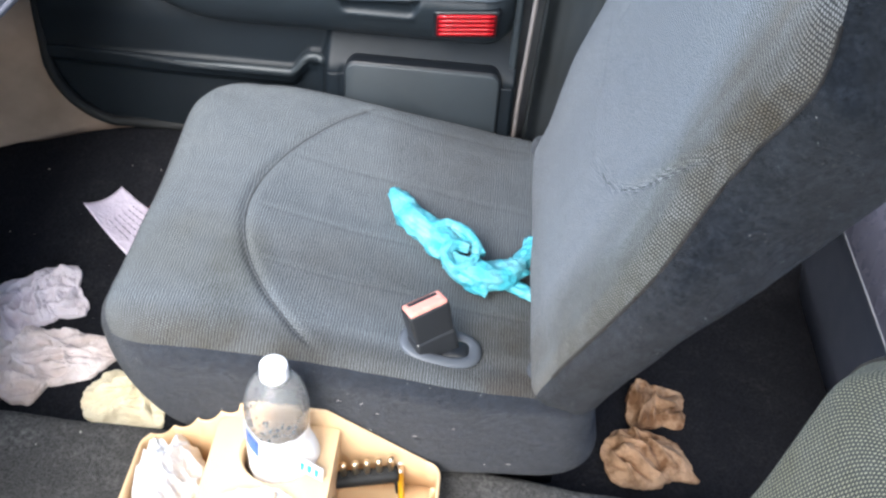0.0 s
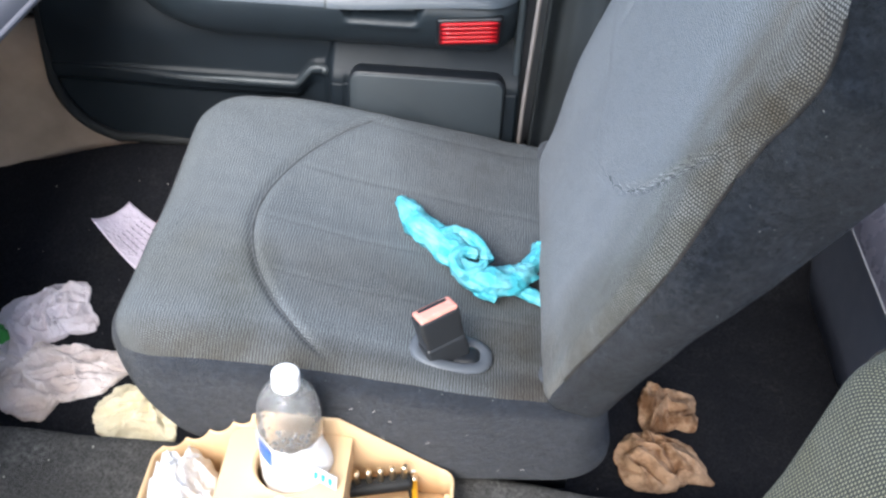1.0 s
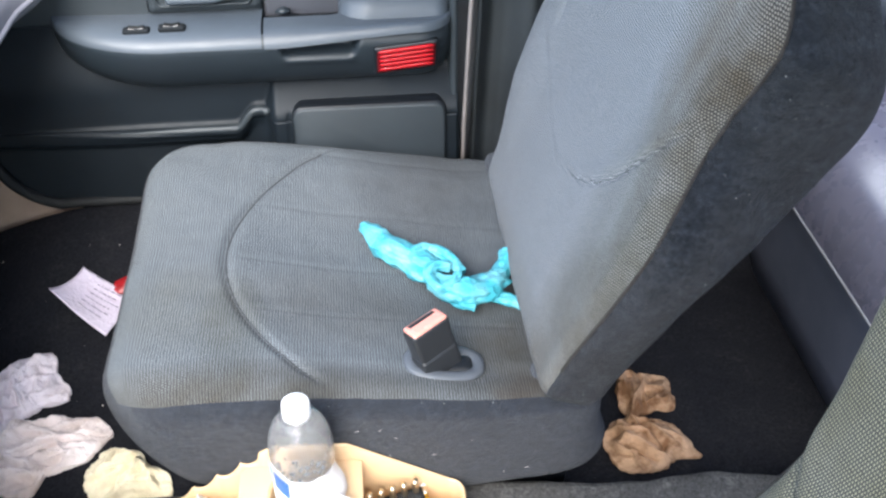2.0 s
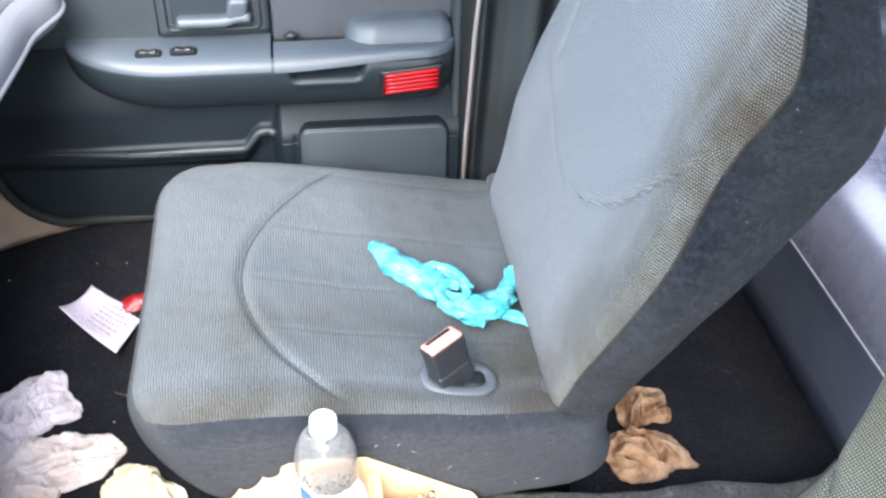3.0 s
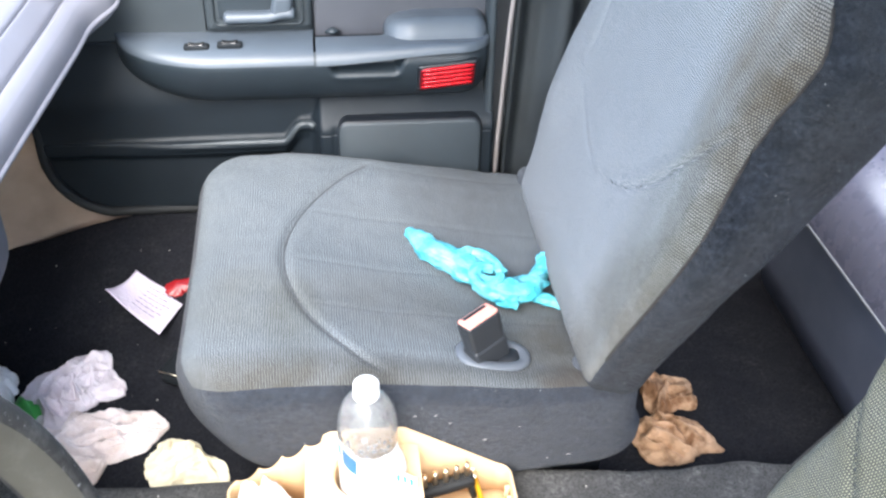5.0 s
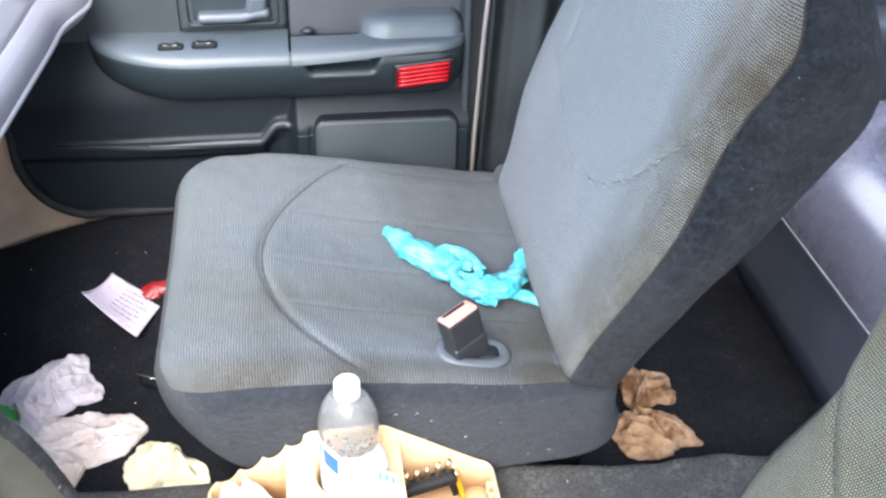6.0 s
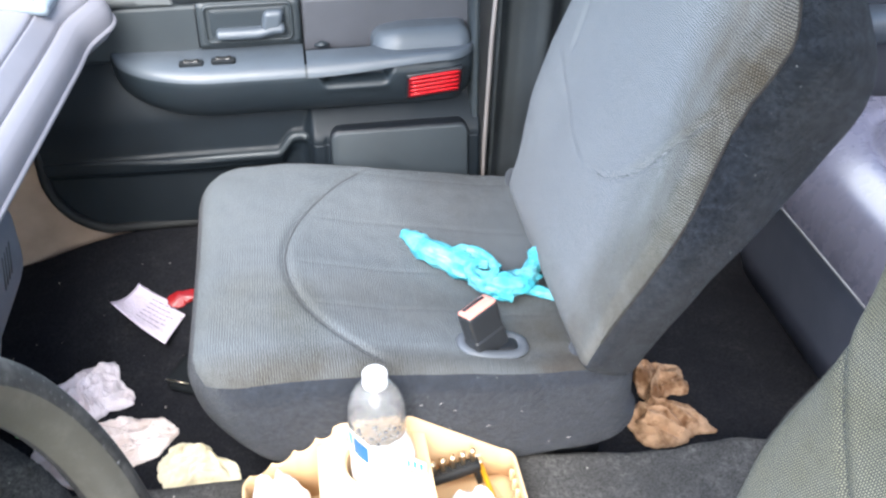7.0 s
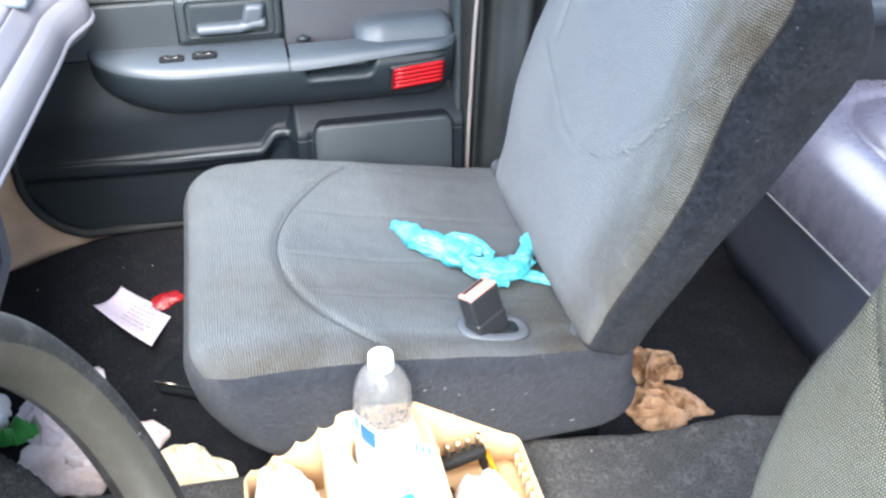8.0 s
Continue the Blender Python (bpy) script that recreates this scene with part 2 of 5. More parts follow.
BROWN = (0.120, 0.095, 0.066)
OCHRE = (0.135, 0.122, 0.080)
M = {
    "cush": weave("seat_cloth", [
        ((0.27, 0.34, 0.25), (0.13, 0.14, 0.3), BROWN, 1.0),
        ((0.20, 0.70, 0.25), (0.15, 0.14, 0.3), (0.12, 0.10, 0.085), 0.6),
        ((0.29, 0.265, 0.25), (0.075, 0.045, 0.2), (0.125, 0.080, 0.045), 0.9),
        ((-0.05, 0.25, 0.28), (0.30, 0.06, 0.3), BROWN, 0.95),
        ((-0.15, 0.40, 0.28), (0.10, 0.10, 0.3), (0.185, 0.165, 0.13), 0.6),
        ((-0.09, 0.36, 0.28), (0.05, 0.12, 0.3), OCHRE, 0.45),
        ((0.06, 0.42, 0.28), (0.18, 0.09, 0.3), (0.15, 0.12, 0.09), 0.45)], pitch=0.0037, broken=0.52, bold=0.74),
    # backrest copy of the cushion cloth, flecks paler to carry its stronger light
    "back": weave("backrest_cloth", [
        # bolster edge: stain deepened to hold the bolster's shade as well
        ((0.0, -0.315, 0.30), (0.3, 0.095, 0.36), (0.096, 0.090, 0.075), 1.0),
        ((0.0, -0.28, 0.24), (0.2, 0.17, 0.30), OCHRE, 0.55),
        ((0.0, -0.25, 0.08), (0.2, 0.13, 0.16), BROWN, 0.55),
        ((0.0, -0.29, 0.49), (0.2, 0.19, 0.20), (0.120, 0.092, 0.064), 0.95),
        ((0.0, -0.20, 0.55), (0.2, 0.06, 0.05), (0.30, 0.27, 0.24), 0.5),
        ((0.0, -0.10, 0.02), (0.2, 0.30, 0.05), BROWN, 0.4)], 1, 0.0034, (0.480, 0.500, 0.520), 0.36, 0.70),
    # driver's copy of the cloth: its shade, along with dirt, mixed into a darker olive
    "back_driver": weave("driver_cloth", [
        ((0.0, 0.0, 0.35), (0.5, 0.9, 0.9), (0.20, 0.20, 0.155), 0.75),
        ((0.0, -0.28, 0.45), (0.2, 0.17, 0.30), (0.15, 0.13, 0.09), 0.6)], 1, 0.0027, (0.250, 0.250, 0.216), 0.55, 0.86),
    "skirt": velour("skirt_velour", (0.0218, 0.0272, 0.0380), 0.9),
    "velour": velour("velour", (0.0212, 0.0248, 0.0315), 1.6, 0.10, 0.16),
    # paler copy of the velour: brighter light on the hinge covers put into the colour
    "hinge": velour("hinge_velour", (0.05, 0.057, 0.07)),
    "welt": velour("edge_welt", (0.046, 0.041, 0.037), 0.8, 0.05),
    "seam": plain("dark_seam", (0.045, 0.048, 0.052), 0.9, 500),
    # lower door darker than its trim: the shade down there is in the colour
    "door_lo": plain("door_lower_plastic", (0.0068, 0.0106, 0.0145), 0.52, 1100, 0.3, 0.2, 0.28),
    "insert": plain("door_insert_vinyl", (0.047, 0.0495, 0.059), 0.55, 500, 0.5, 0.12),
    "door_mid": plain("door_grey_vinyl", (0.0245, 0.0315, 0.0365), 0.5, 800, 0.35, 0.12),
    # armrest in two tones: light on its top and shade below put into the colour
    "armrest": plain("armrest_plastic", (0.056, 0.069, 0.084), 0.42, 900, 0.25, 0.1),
    "armrest_shaded": plain("armrest_underside", (0.0135, 0.0200, 0.0255), 0.5, 900, 0.25, 0.1),
    "dash": plain("dash_vinyl", (0.156, 0.154, 0.175), 0.5, 900, 0.3, 0.06),
    "dash_lo": plain("dash_lower_plastic", (0.055, 0.060, 0.070), 0.5, 900, 0.3, 0.1),
    "knee": plain("knee_panel_plastic", (0.080, 0.086, 0.104), 0.5, 900, 0.3, 0.1),
    "dash_trim": plain("vent_trim", (0.21, 0.25, 0.29), 0.4, 900, 0.1, 0.05),
    "black": plain("black_plastic", (0.008, 0.010, 0.013), 0.4, 900, 0.1, 0.1),
    "matte": plain("matte_black", (0.009, 0.011, 0.013), 0.8, 900, 0.1, 0.1, 0.2),
    "lint": plain("lint_thread", (0.7, 0.69, 0.66), 0.9, 500, 0.0, 0.05),
    "gloss": plain("glossy_black", (0.014, 0.014, 0.014), 0.20, 900, 0.0, 0.1),
    "rubber": plain("black_rubber", (0.014, 0.015, 0.016), 0.7, 700, 0.2, 0.2, 0.3),
    "buckle": plain("buckle_plastic", (0.022, 0.024, 0.027), 0.35, 1200, 0.15, 0.1),
    "ring": plain("bezel_plastic", (0.085, 0.095, 0.11), 0.45, 900, 0.15, 0.1),
    # button red paled to include the sky it reflects
    "button": plain("red_button", (0.72, 0.30, 0.24), 0.25, 900, 0.05, 0.08),
    # lens base darker than its ribs, so the gaps' shade is in the colour
    "reddark": plain("red_lens_base", (0.13, 0.002, 0.005), 0.2, 300, 0.05, 0.05),
    "red": plain("red_lens", (0.50, 0.008, 0.014), 0.15, 300, 0.05, 0.05),
    # corner trim toned pale to hold the sky it reflects
    "sail": plain("pale_trim", (0.085, 0.092, 0.095), 0.5, 700, 0.3, 0.06),
    "upper": plain("upper_pad_vinyl", (0.058, 0.063, 0.072), 0.45, 800, 0.3, 0.08),
    "strip": plain("weatherstrip", (0.21, 0.185, 0.175), 0.6, 500, 0.2, 0.2),
    "pillar": plain("pillar_trim", (0.026, 0.031, 0.034), 0.55, 900, 0.3, 0.2),
    "kick": plain("kick_panel", (0.35, 0.25, 0.19), 0.7, 600, 0.3, 0.25),
    "rear": plain("rear_vinyl", (0.200, 0.194, 0.250), 0.27, 900, 0.0, 0.02),
    "rear_lo": plain("rear_riser_vinyl", (0.165, 0.175, 0.220), 0.5, 700, 0.3, 0.1),
    "piping": plain("piping", (0.40, 0.40, 0.42), 0.5, 900, 0.0, 0.05),
    "headliner": plain("headliner", (0.42, 0.43, 0.45), 0.95, 400, 0.4, 0.05),
    "rear_door": plain("rear_door_plastic", (0.030, 0.034, 0.046), 0.5, 900, 0.3, 0.1),
    "shell": plain("shell_panel", (0.10, 0.105, 0.115), 0.6, 700, 0.2, 0.1),
    "carpet": carpet("floor_carpet", (0.0155, 0.016, 0.0198), 0.14),
    "hump": carpet("hump_carpet", (0.082, 0.080, 0.077), 0.8, (0.40, 0.385, 0.36)),
    "ground": plain("asphalt", (0.06, 0.06, 0.06), 0.9, 120, 0.6, 0.3),
    "hose": plain("brown_hose", (0.16, 0.075, 0.035), 0.5, 600, 0.1, 0.2),
    "tray": plain("tan_plastic", (0.72, 0.50, 0.29), 0.45, 600, 0.1, 0.05, dust=0.0),
    "tissue": cloth("white_tissue", (0.90, 0.89, 0.88), (0.62, 0.50, 0.38), 0.15),
    "lilac": cloth("rag_white", (0.90, 0.81, 0.84), (0.40, 0.28, 0.20), 0.40, 9.0),
    "pink": cloth("rag_pinkish", (0.92, 0.81, 0.77), (0.36, 0.23, 0.14), 0.65, 11.0),
    "yellow": cloth("rag_yellowed", (0.88, 0.78, 0.56), (0.45, 0.35, 0.18), 0.6, 12.0),
    "brown": cloth("brown_paper", (0.52, 0.335, 0.21), (0.13, 0.055, 0.022), 0.85, 24.0, (0.43, 0.60)),
    "paper": cloth("receipt_paper", (0.70, 0.62, 0.72), (0.60, 0.52, 0.56), 0.3, 8.0),
    "ink": plain("ink", (0.12, 0.10, 0.16), 0.8, 500, 0.0),
    "green": plain("green_wrapper", (0.06, 0.36, 0.08), 0.4, 300, 0.2, 0.3),
    "redwrap": plain("red_wrapper", (0.30, 0.009, 0.013), 0.35, 300, 0.2, 0.2),
    "yellow_paint": plain("pencil_paint", (0.85, 0.42, 0.02), 0.35, 500, 0.0, 0.1),
    "steel": mat("steel", (0.80, 0.68, 0.50), 0.32, 1.0),
    "cap": plain("cap_plastic", (0.88, 0.88, 0.88), 0.4, 500, 0.05, 0.02),
    "label": plain("label_film", (0.86, 0.88, 0.90), 0.35, 500, 0.0, 0.03),
    "scrap": plain("tan_patch", (0.70, 0.56, 0.42), 0.6, 400, 0.1, 0.2),
    "blue": plain("label_blue", (0.01, 0.12, 0.62), 0.35, 500, 0.0, 0.1),
    "cyan": plain("label_cyan", (0.05, 0.50, 0.62), 0.35, 500, 0.0, 0.1),
    "wheel": plain("wheel_leather", (0.029, 0.027, 0.025), 0.62, 500, 0.5, 0.35, 0.3, dust=0.2),
    "wheel_in": plain("wheel_worn", (0.062, 0.058, 0.046), 0.55, 500, 0.4, 0.15, dust=0.07),
    "crumb": plain("crumbs", (0.6, 0.57, 0.5), 0.8, 500, 0.0, 0.3),
}
shiny = M["rear"].node_tree.nodes["Principled BSDF"]
shiny.inputs["Specular IOR Level"].default_value, shiny.inputs["Coat Weight"].default_value, shiny.inputs["Coat Roughness"].default_value = 0.9, 0.4, 0.22
scuffed = Graph(M["wheel"])
marks = scuffed.math("MULTIPLY", scuffed.ramp(scuffed.noise(150.0, 3.0, 0.7), 0.64, 0.70), scuffed.ramp(scuffed.noise(20.0, 2.0), 0.48, 0.58))
worn = M["wheel"].node_tree.nodes["Principled BSDF"].inputs["Base Color"].links[0].from_socket
scuffed.color(scuffed.mix(scuffed.math("MULTIPLY", marks, 0.6), worn, (0.42, 0.41, 0.38)))
# pale mottling puts the highlights of the folds into the glove's colour
glove_m = cloth("nitrile_blue", (0.05, 0.41, 0.50), (0.42, 0.73, 0.76), 0.42, 34.0, (0.40, 0.66))
glove_m.node_tree.nodes["Principled BSDF"].inputs["Roughness"].default_value = 0.38
glove_m.node_tree.nodes["Principled BSDF"].inputs["Specular IOR Level"].default_value = 0.6
M["glove"] = glove_m
pet = mat("clear_plastic", (0.985, 0.99, 0.99), 0.03)
pet.node_tree.nodes["Principled BSDF"].inputs["Transmission Weight"].default_value = 0.93
pet.node_tree.nodes["Principled BSDF"].inputs["IOR"].default_value = 1.28
dent = Graph(pet)
dent.bump(dent.noise(60.0, 3.0), 0.45, 0.005)
M["pet"] = pet
# grey tint in clear water carries the dark skirt refracted through the beads
drops = mat("droplets", (0.30, 0.31, 0.33), 0.05)
drops.node_tree.nodes["Principled BSDF"].inputs["Transmission Weight"].default_value = 1.0
M["drops"] = drops


# ---- mesh helpers ----
def smooth(a, b, x):
    t = min(1.0, max(0.0, (x - a) / (b - a)))
    return t * t * (3 - 2 * t)


def thing(name, place, label, category, group="", kind=""):
    ob = new(name)
    ob.location = place
    ob.empty_display_size = 0.05
    return tagged(ob, label, category, group, kind)


def part(name, bm, material, parent=None, label="", flat=False):
    """Links a bmesh, given in world coordinates, as one mesh under a thing or a part."""
    me = bpy.data.meshes.new(name)
    bmesh.ops.recalc_face_normals(bm, faces=bm.faces)
    bm.to_mesh(me)
    bm.free()
    for p in me.polygons:
        p.use_smooth = not flat
    me.materials.append(material)
    ob = new(name, me)
    if parent is not None:
        ob.parent = parent
        ob.matrix_parent_inverse = world_of(parent).inverted()
    if label:
        ob["label"] = label
    return ob


def world_of(ob):
    m = ob.matrix_basis.copy()
    if ob.parent is not None:
        m = world_of(ob.parent) @ ob.matrix_parent_inverse @ m
    return m


def add(bm, more):
    """Joins a second bmesh into bm."""
    me = bpy.data.meshes.new("joined")
    more.to_mesh(me)
    more.free()
    bm.from_mesh(me)
    bpy.data.meshes.remove(me)


def single(name, bm, material, label, category, group="", kind="", flat=False):
    return tagged(part(name, bm, material, None, "", flat), label, category, group, kind)


def shell_grid(nx, ny, nz):
    """The surface of a cube from -1 to 1, cut into nx by ny by nz cells. Each face keeps the number of its side: 1 x-, 2 x+, 3 y-, 4 y+, 5 z-, 6 z+."""
    bm = bmesh.new()
    mark = bm.faces.layers.int.new("side")
    seen = {}

    def add(side, *q):
        bm.faces.new(q)[mark] = side

    def v(i, j, k):
        if (i, j, k) not in seen:
            seen[i, j, k] = bm.verts.new((2 * i / nx - 1, 2 * j / ny - 1, 2 * k / nz - 1))
        return seen[i, j, k]

    for i in range(nx):
        for j in range(ny):
            for k in (0, nz):
                add(5 if k == 0 else 6, v(i, j, k), v(i + 1, j, k), v(i + 1, j + 1, k), v(i, j + 1, k))
    for i in range(nx):
        for k in range(nz):
            for j in (0, ny):
                add(3 if j == 0 else 4, v(i, j, k), v(i + 1, j, k), v(i + 1, j, k + 1), v(i, j, k + 1))
    for j in range(ny):
        for k in range(nz):
            for i in (0, nx):
                add(1 if i == 0 else 2, v(i, j, k), v(i, j + 1, k), v(i, j + 1, k + 1), v(i, j, k + 1))
    return bm


def soft_box(lo, hi, r, cell=0.02, shape=None):
    """A box with round edges; shape(p) may bend every point of it."""
    lo, hi = Vector(lo), Vector(hi)
    half, mid = (hi - lo) / 2, (hi + lo) / 2
    n = [max(2, min(180, round(2 * h / cell))) for h in half]
    bm = shell_grid(*n)
    r = min(r, *half)
    mark, uv = bm.faces.layers.int["side"], bm.loops.layers.uv.new("cloth")
    for f in bm.faces:
        a, b = ((1, 2), (0, 2), (0, 1))[(f[mark] - 1) // 2]
        for q in f.loops:
            q[uv].uv = (q.vert.co[a] * half[a], q.vert.co[b] * half[b])
    for v in bm.verts:
        p = Vector(a * h for a, h in zip(v.co, half))
        q = Vector(max(-(h - r), min(h - r, a)) for a, h in zip(p, half))
        d = p - q
        p = mid + q + (d.normalized() * r if d.length > 1e-9 else d)
        v.co = shape(p) if shape else p
    return bm


def split(bm, keep):
    """Two bmeshes: the faces for which keep(face, side) holds, and the rest."""
    other = bm.copy()
    for b, want in ((bm, True), (other, False)):
        side = b.faces.layers.int["side"]
        bmesh.ops.delete(b, geom=[f for f in b.faces if keep(f, side) != want], context="FACES")
    return bm, other


def tube(points, radius, sides=10, closed=False, flat=1.0):
    """A pipe along points; radius is one number or a function of 0..1."""
    pts = [Vector(p) for p in points]
    bm = bmesh.new()
    rings = []
    n = len(pts)
    up = Vector((0.05, 0.02, 1)).normalized()
    for i, p in enumerate(pts):
        a, b = (pts[i - 1], pts[(i + 1) % n]) if closed else (pts[max(0, i - 1)], pts[min(n - 1, i + 1)])
        d = (b - a).normalized()
        s = d.cross(up)
        s = s.normalized() if s.length > 1e-4 else Vector((1, 0, 0))
        w = s.cross(d)
        r = radius(i / max(1, n - 1)) if callable(radius) else radius
        rings.append([bm.verts.new(p + s * (r * math.cos(q)) + w * (r * flat * math.sin(q)))
                      for q in (2 * math.pi * k / sides for k in range(sides))])
    for i in range(n if closed else n - 1):
        a, b = rings[i], rings[(i + 1) % n]
        for k in range(sides):
            bm.faces.new((a[k], a[(k + 1) % sides], b[(k + 1) % sides], b[k]))
    if not closed:
        bm.faces.new(rings[0]), bm.faces.new(rings[-1])
    return bm


def lathe(profile, place, sides=40, close=True):
    """A turned body from (radius, height) rows."""
    bm = bmesh.new()
    rings = [[bm.verts.new((place[0] + r * math.cos(a), place[1] + r * math.sin(a), place[2] + z))
              for a in (2 * math.pi * k / sides for k in range(sides))] for r, z in profile]
    for a, b in zip(rings, rings[1:]):
        for k in range(sides):
            bm.faces.new((a[k], a[(k + 1) % sides], b[(k + 1) % sides], b[k]))
    if close:
        bm.faces.new(rings[0]), bm.faces.new(rings[-1])
    return bm


def sheet(xs, ys, f, keep=None):
    """A surface over a grid of two parameters: f(a, b) gives the point."""
    bm = bmesh.new()
    g = [[bm.verts.new(f(a, b)) for b in ys] for a in xs]
    for i in range(len(xs) - 1):
        for j in range(len(ys) - 1):
            if keep is None or keep((xs[i] + xs[i + 1]) / 2, (ys[j] + ys[j + 1]) / 2):
                bm.faces.new((g[i][j], g[i + 1][j], g[i + 1][j + 1], g[i][j + 1]))
    if keep is not None:
        bmesh.ops.delete(bm, geom=[v for v in bm.verts if not v.link_faces], context="VERTS")
    return bm


def thicken(bm, by):
    """Gives an open sheet a back and edges."""
    bm.normal_update()
    faces = list(bm.faces)
    made = bmesh.ops.extrude_face_region(bm, geom=faces)["geom"]
    for v in (x for x in made if isinstance(x, bmesh.types.BMVert)):
        v.co += Vector(by)
    return bm


def spread(a, b, step):
    n = max(1, math.ceil((b - a) / step - 1e-6))
    return [a + (b - a) * i / n for i in range(n + 1)]


def bend(points, n=12):
    """A smooth line through points."""
    p = [Vector(q) for q in points]
    p = [2 * p[0] - p[1], *p, 2 * p[-1] - p[-2]]
    out = []
    for i in range(1, len(p) - 2):
        for k in range(n):
            t = k / n
            out.append(0.5 * (2 * p[i] + (p[i + 1] - p[i - 1]) * t + (2 * p[i - 1] - 5 * p[i] + 4 * p[i + 1] - p[i + 2]) * t * t
                              + (3 * p[i] - p[i - 1] - 3 * p[i + 1] + p[i + 2]) * t ** 3))
    return [*out, p[-2]]


def block(lo, hi, r=0.004, cell=0.05):
    return soft_box(lo, hi, r, cell)


# ---- shell of the car ----
FLOOR = 0.0
HUMP = 0.075


def hump_flare(x, y):
    """The hump is wider ahead of the seats, and swings out to the toe board on the passenger side."""
    return 0.022 * (1 - smooth(-0.20, 0.10, x)) - 0.014 * smooth(0.25, 0.45, x) + (0.95 * max(0.0, -0.425 - x) if y > 0.03 else 0.0)


def floor_z(x, y):
    """Height of the carpet: flat wells on both sides of a centre hump, sills at the doors, toe board ahead."""
    d = abs(y - 0.03)
    w = hump_flare(x, y)
    z = HUMP * (1 - smooth(0.222 + w, 0.258 + w, d))
    front = 1 - smooth(-0.16, 0.10, x)
    z += front * 0.035 * smooth(0.24, 0.30, d)
    z += front * (0.050 + 0.065 * smooth(-0.66, -0.36, x)) * smooth(0.42, 0.81, d)
    z += (1 - front) * 0.10 * smooth(0.70, 0.80, d)
    z += 0.42 * smooth(-0.72, -1.0, x)
    z += 0.014 * noise.noise((x * 7, y * 3, 9)) * smooth(0.10, 0.20, d) * (1 - smooth(0.24, 0.29, d))
    z += 0.007 * noise.noise((x * 20, y * 5, 4)) * smooth(0.10, 0.35, x) * smooth(0.06, 0.14, d) * (1 - smooth(0.21, 0.25, d))
    return z + 0.0035 * noise.noise((x * 9, y * 9, 0)) + 0.0015 * noise.noise((x * 40, y * 40, 3))


def hump_side(x, y):
    return abs(y - 0.03) < 0.236 + hump_flare(x, y) + 0.006 * noise.noise((x * 11, 0, 5)) + 0.006 * noise.noise((x * 48, 0, 5))


xs, ys = spread(-1.0, 1.35, 0.012), spread(-0.78, 0.855, 0.010)
well = part("floor", sheet(xs, ys, lambda a, b: (a, b, floor_z(a, b)), lambda a, b: not hump_side(a, b)), M["carpet"])
tagged(well, "black worn carpet of the car floor with lint and dirt", "floor", kind="structure")
hump = part("floor_hump", sheet(xs, ys, lambda a, b: (a, b, floor_z(a, b) + 0.003), hump_side), M["hump"])
tagged(hump, "dusty dark grey carpet over the centre hump", "floor", kind="structure")
ground = part("ground", sheet([-400, -30, -3, 4, 30, 400], [-400, -30, -3, 3, 30, 400], lambda a, b: (a, b, -0.36)), M["ground"])
tagged(ground, "grey asphalt under the parked car", "ground", kind="structure")
under = part("wall_underbody", block((-1.05, -0.82, -0.16), (1.5, 0.9, -0.06)), M["shell"])
tagged(under, "dark underbody below the carpet", "wall", kind="structure")
firewall = part("wall_firewall", block((-1.08, -0.82, -0.05), (-1.0, 0.9, 0.66)), M["shell"])
tagged(firewall, "dark firewall behind the dashboard", "wall", kind="structure")
roof = part("ceiling", soft_box((-0.12, -0.74, 1.29), (1.05, 0.80, 1.34), 0.02, 0.1), M["headliner"])
tagged(roof, "pale grey cloth headliner", "ceiling", kind="structure")
back = part("wall_rear", block((1.36, -0.82, -0.05), (1.44, 0.9, 0.80)), M["shell"])
tagged(back, "dark panel behind the rear seat", "wall", kind="structure")
sill = part("wall_sill", block((-0.75, -0.84, -0.05), (0.30, -0.785, 0.13)), M["shell"])
tagged(sill, "dark door sill under the open doorway", "wall", kind="structure")
w = part("wall_rear_door_near", block((0.44, -0.84, -0.05), (1.36, -0.79, 0.62)), M["rear_door"])
tagged(w, "dark grey rear door panel", "wall", kind="structure")
outer = part("wall_door_outer", block((-1.0, 0.895, -0.05), (0.44, 0.93, 0.68)), M["shell"])
tagged(outer, "outer skin of the closed front door", "wall", kind="structure")
for n, y in (("pillar_front_far", 0.85), ("pillar_front_near", -0.80)):
    w = part(n, tube([(-1.0, y, 0.66), (-0.55, y * 0.97, 1.0), (-0.12, y * 0.93, 1.31)], 0.035, 10), M["shell"])
    tagged(w, "slanting windscreen pillar", "pillar", kind="structure")
w = part("pillar_near", block((0.30, -0.84, -0.05), (0.44, -0.79, 1.31), 0.02), M["pillar"])
tagged(w, "dark trim of the pillar beside the open doorway", "pillar", kind="structure")
for n, y in (("pillar_rear_far", 0.80), ("pillar_rear_near", -0.76)):
    w = part(n, tube([(0.98, y, 1.31), (1.38, y, 0.78)], 0.06, 10), M["shell"])
    tagged(w, "rear roof pillar", "pillar", kind="structure")


def pillar_y(x, z):
    """Centre pillar trim: long soft folds."""
    s = (x - 0.262) / 0.17
    return 0.835 + 0.030 * smooth(0.0, 0.16, s) - 0.026 * smooth(0.22, 0.42, s) + 0.018 * smooth(0.5, 0.7, s) + 0.004 * math.sin(s * 22)


w = part("pillar_far", thicken(sheet(spread(0.262, 0.45, 0.005), spread(-0.02, 1.31, 0.05), lambda a, b: (a + 0.035 * b, pillar_y(a, b) - 0.02 * b, b)), (0, 0.03, 0)), M["pillar"])
tagged(w, "dark grey ribbed pillar trim behind the door", "pillar", kind="structure")


def kick_y(x, z):
    return 0.874 - 0.06 * smooth(-0.52, -0.75, x)


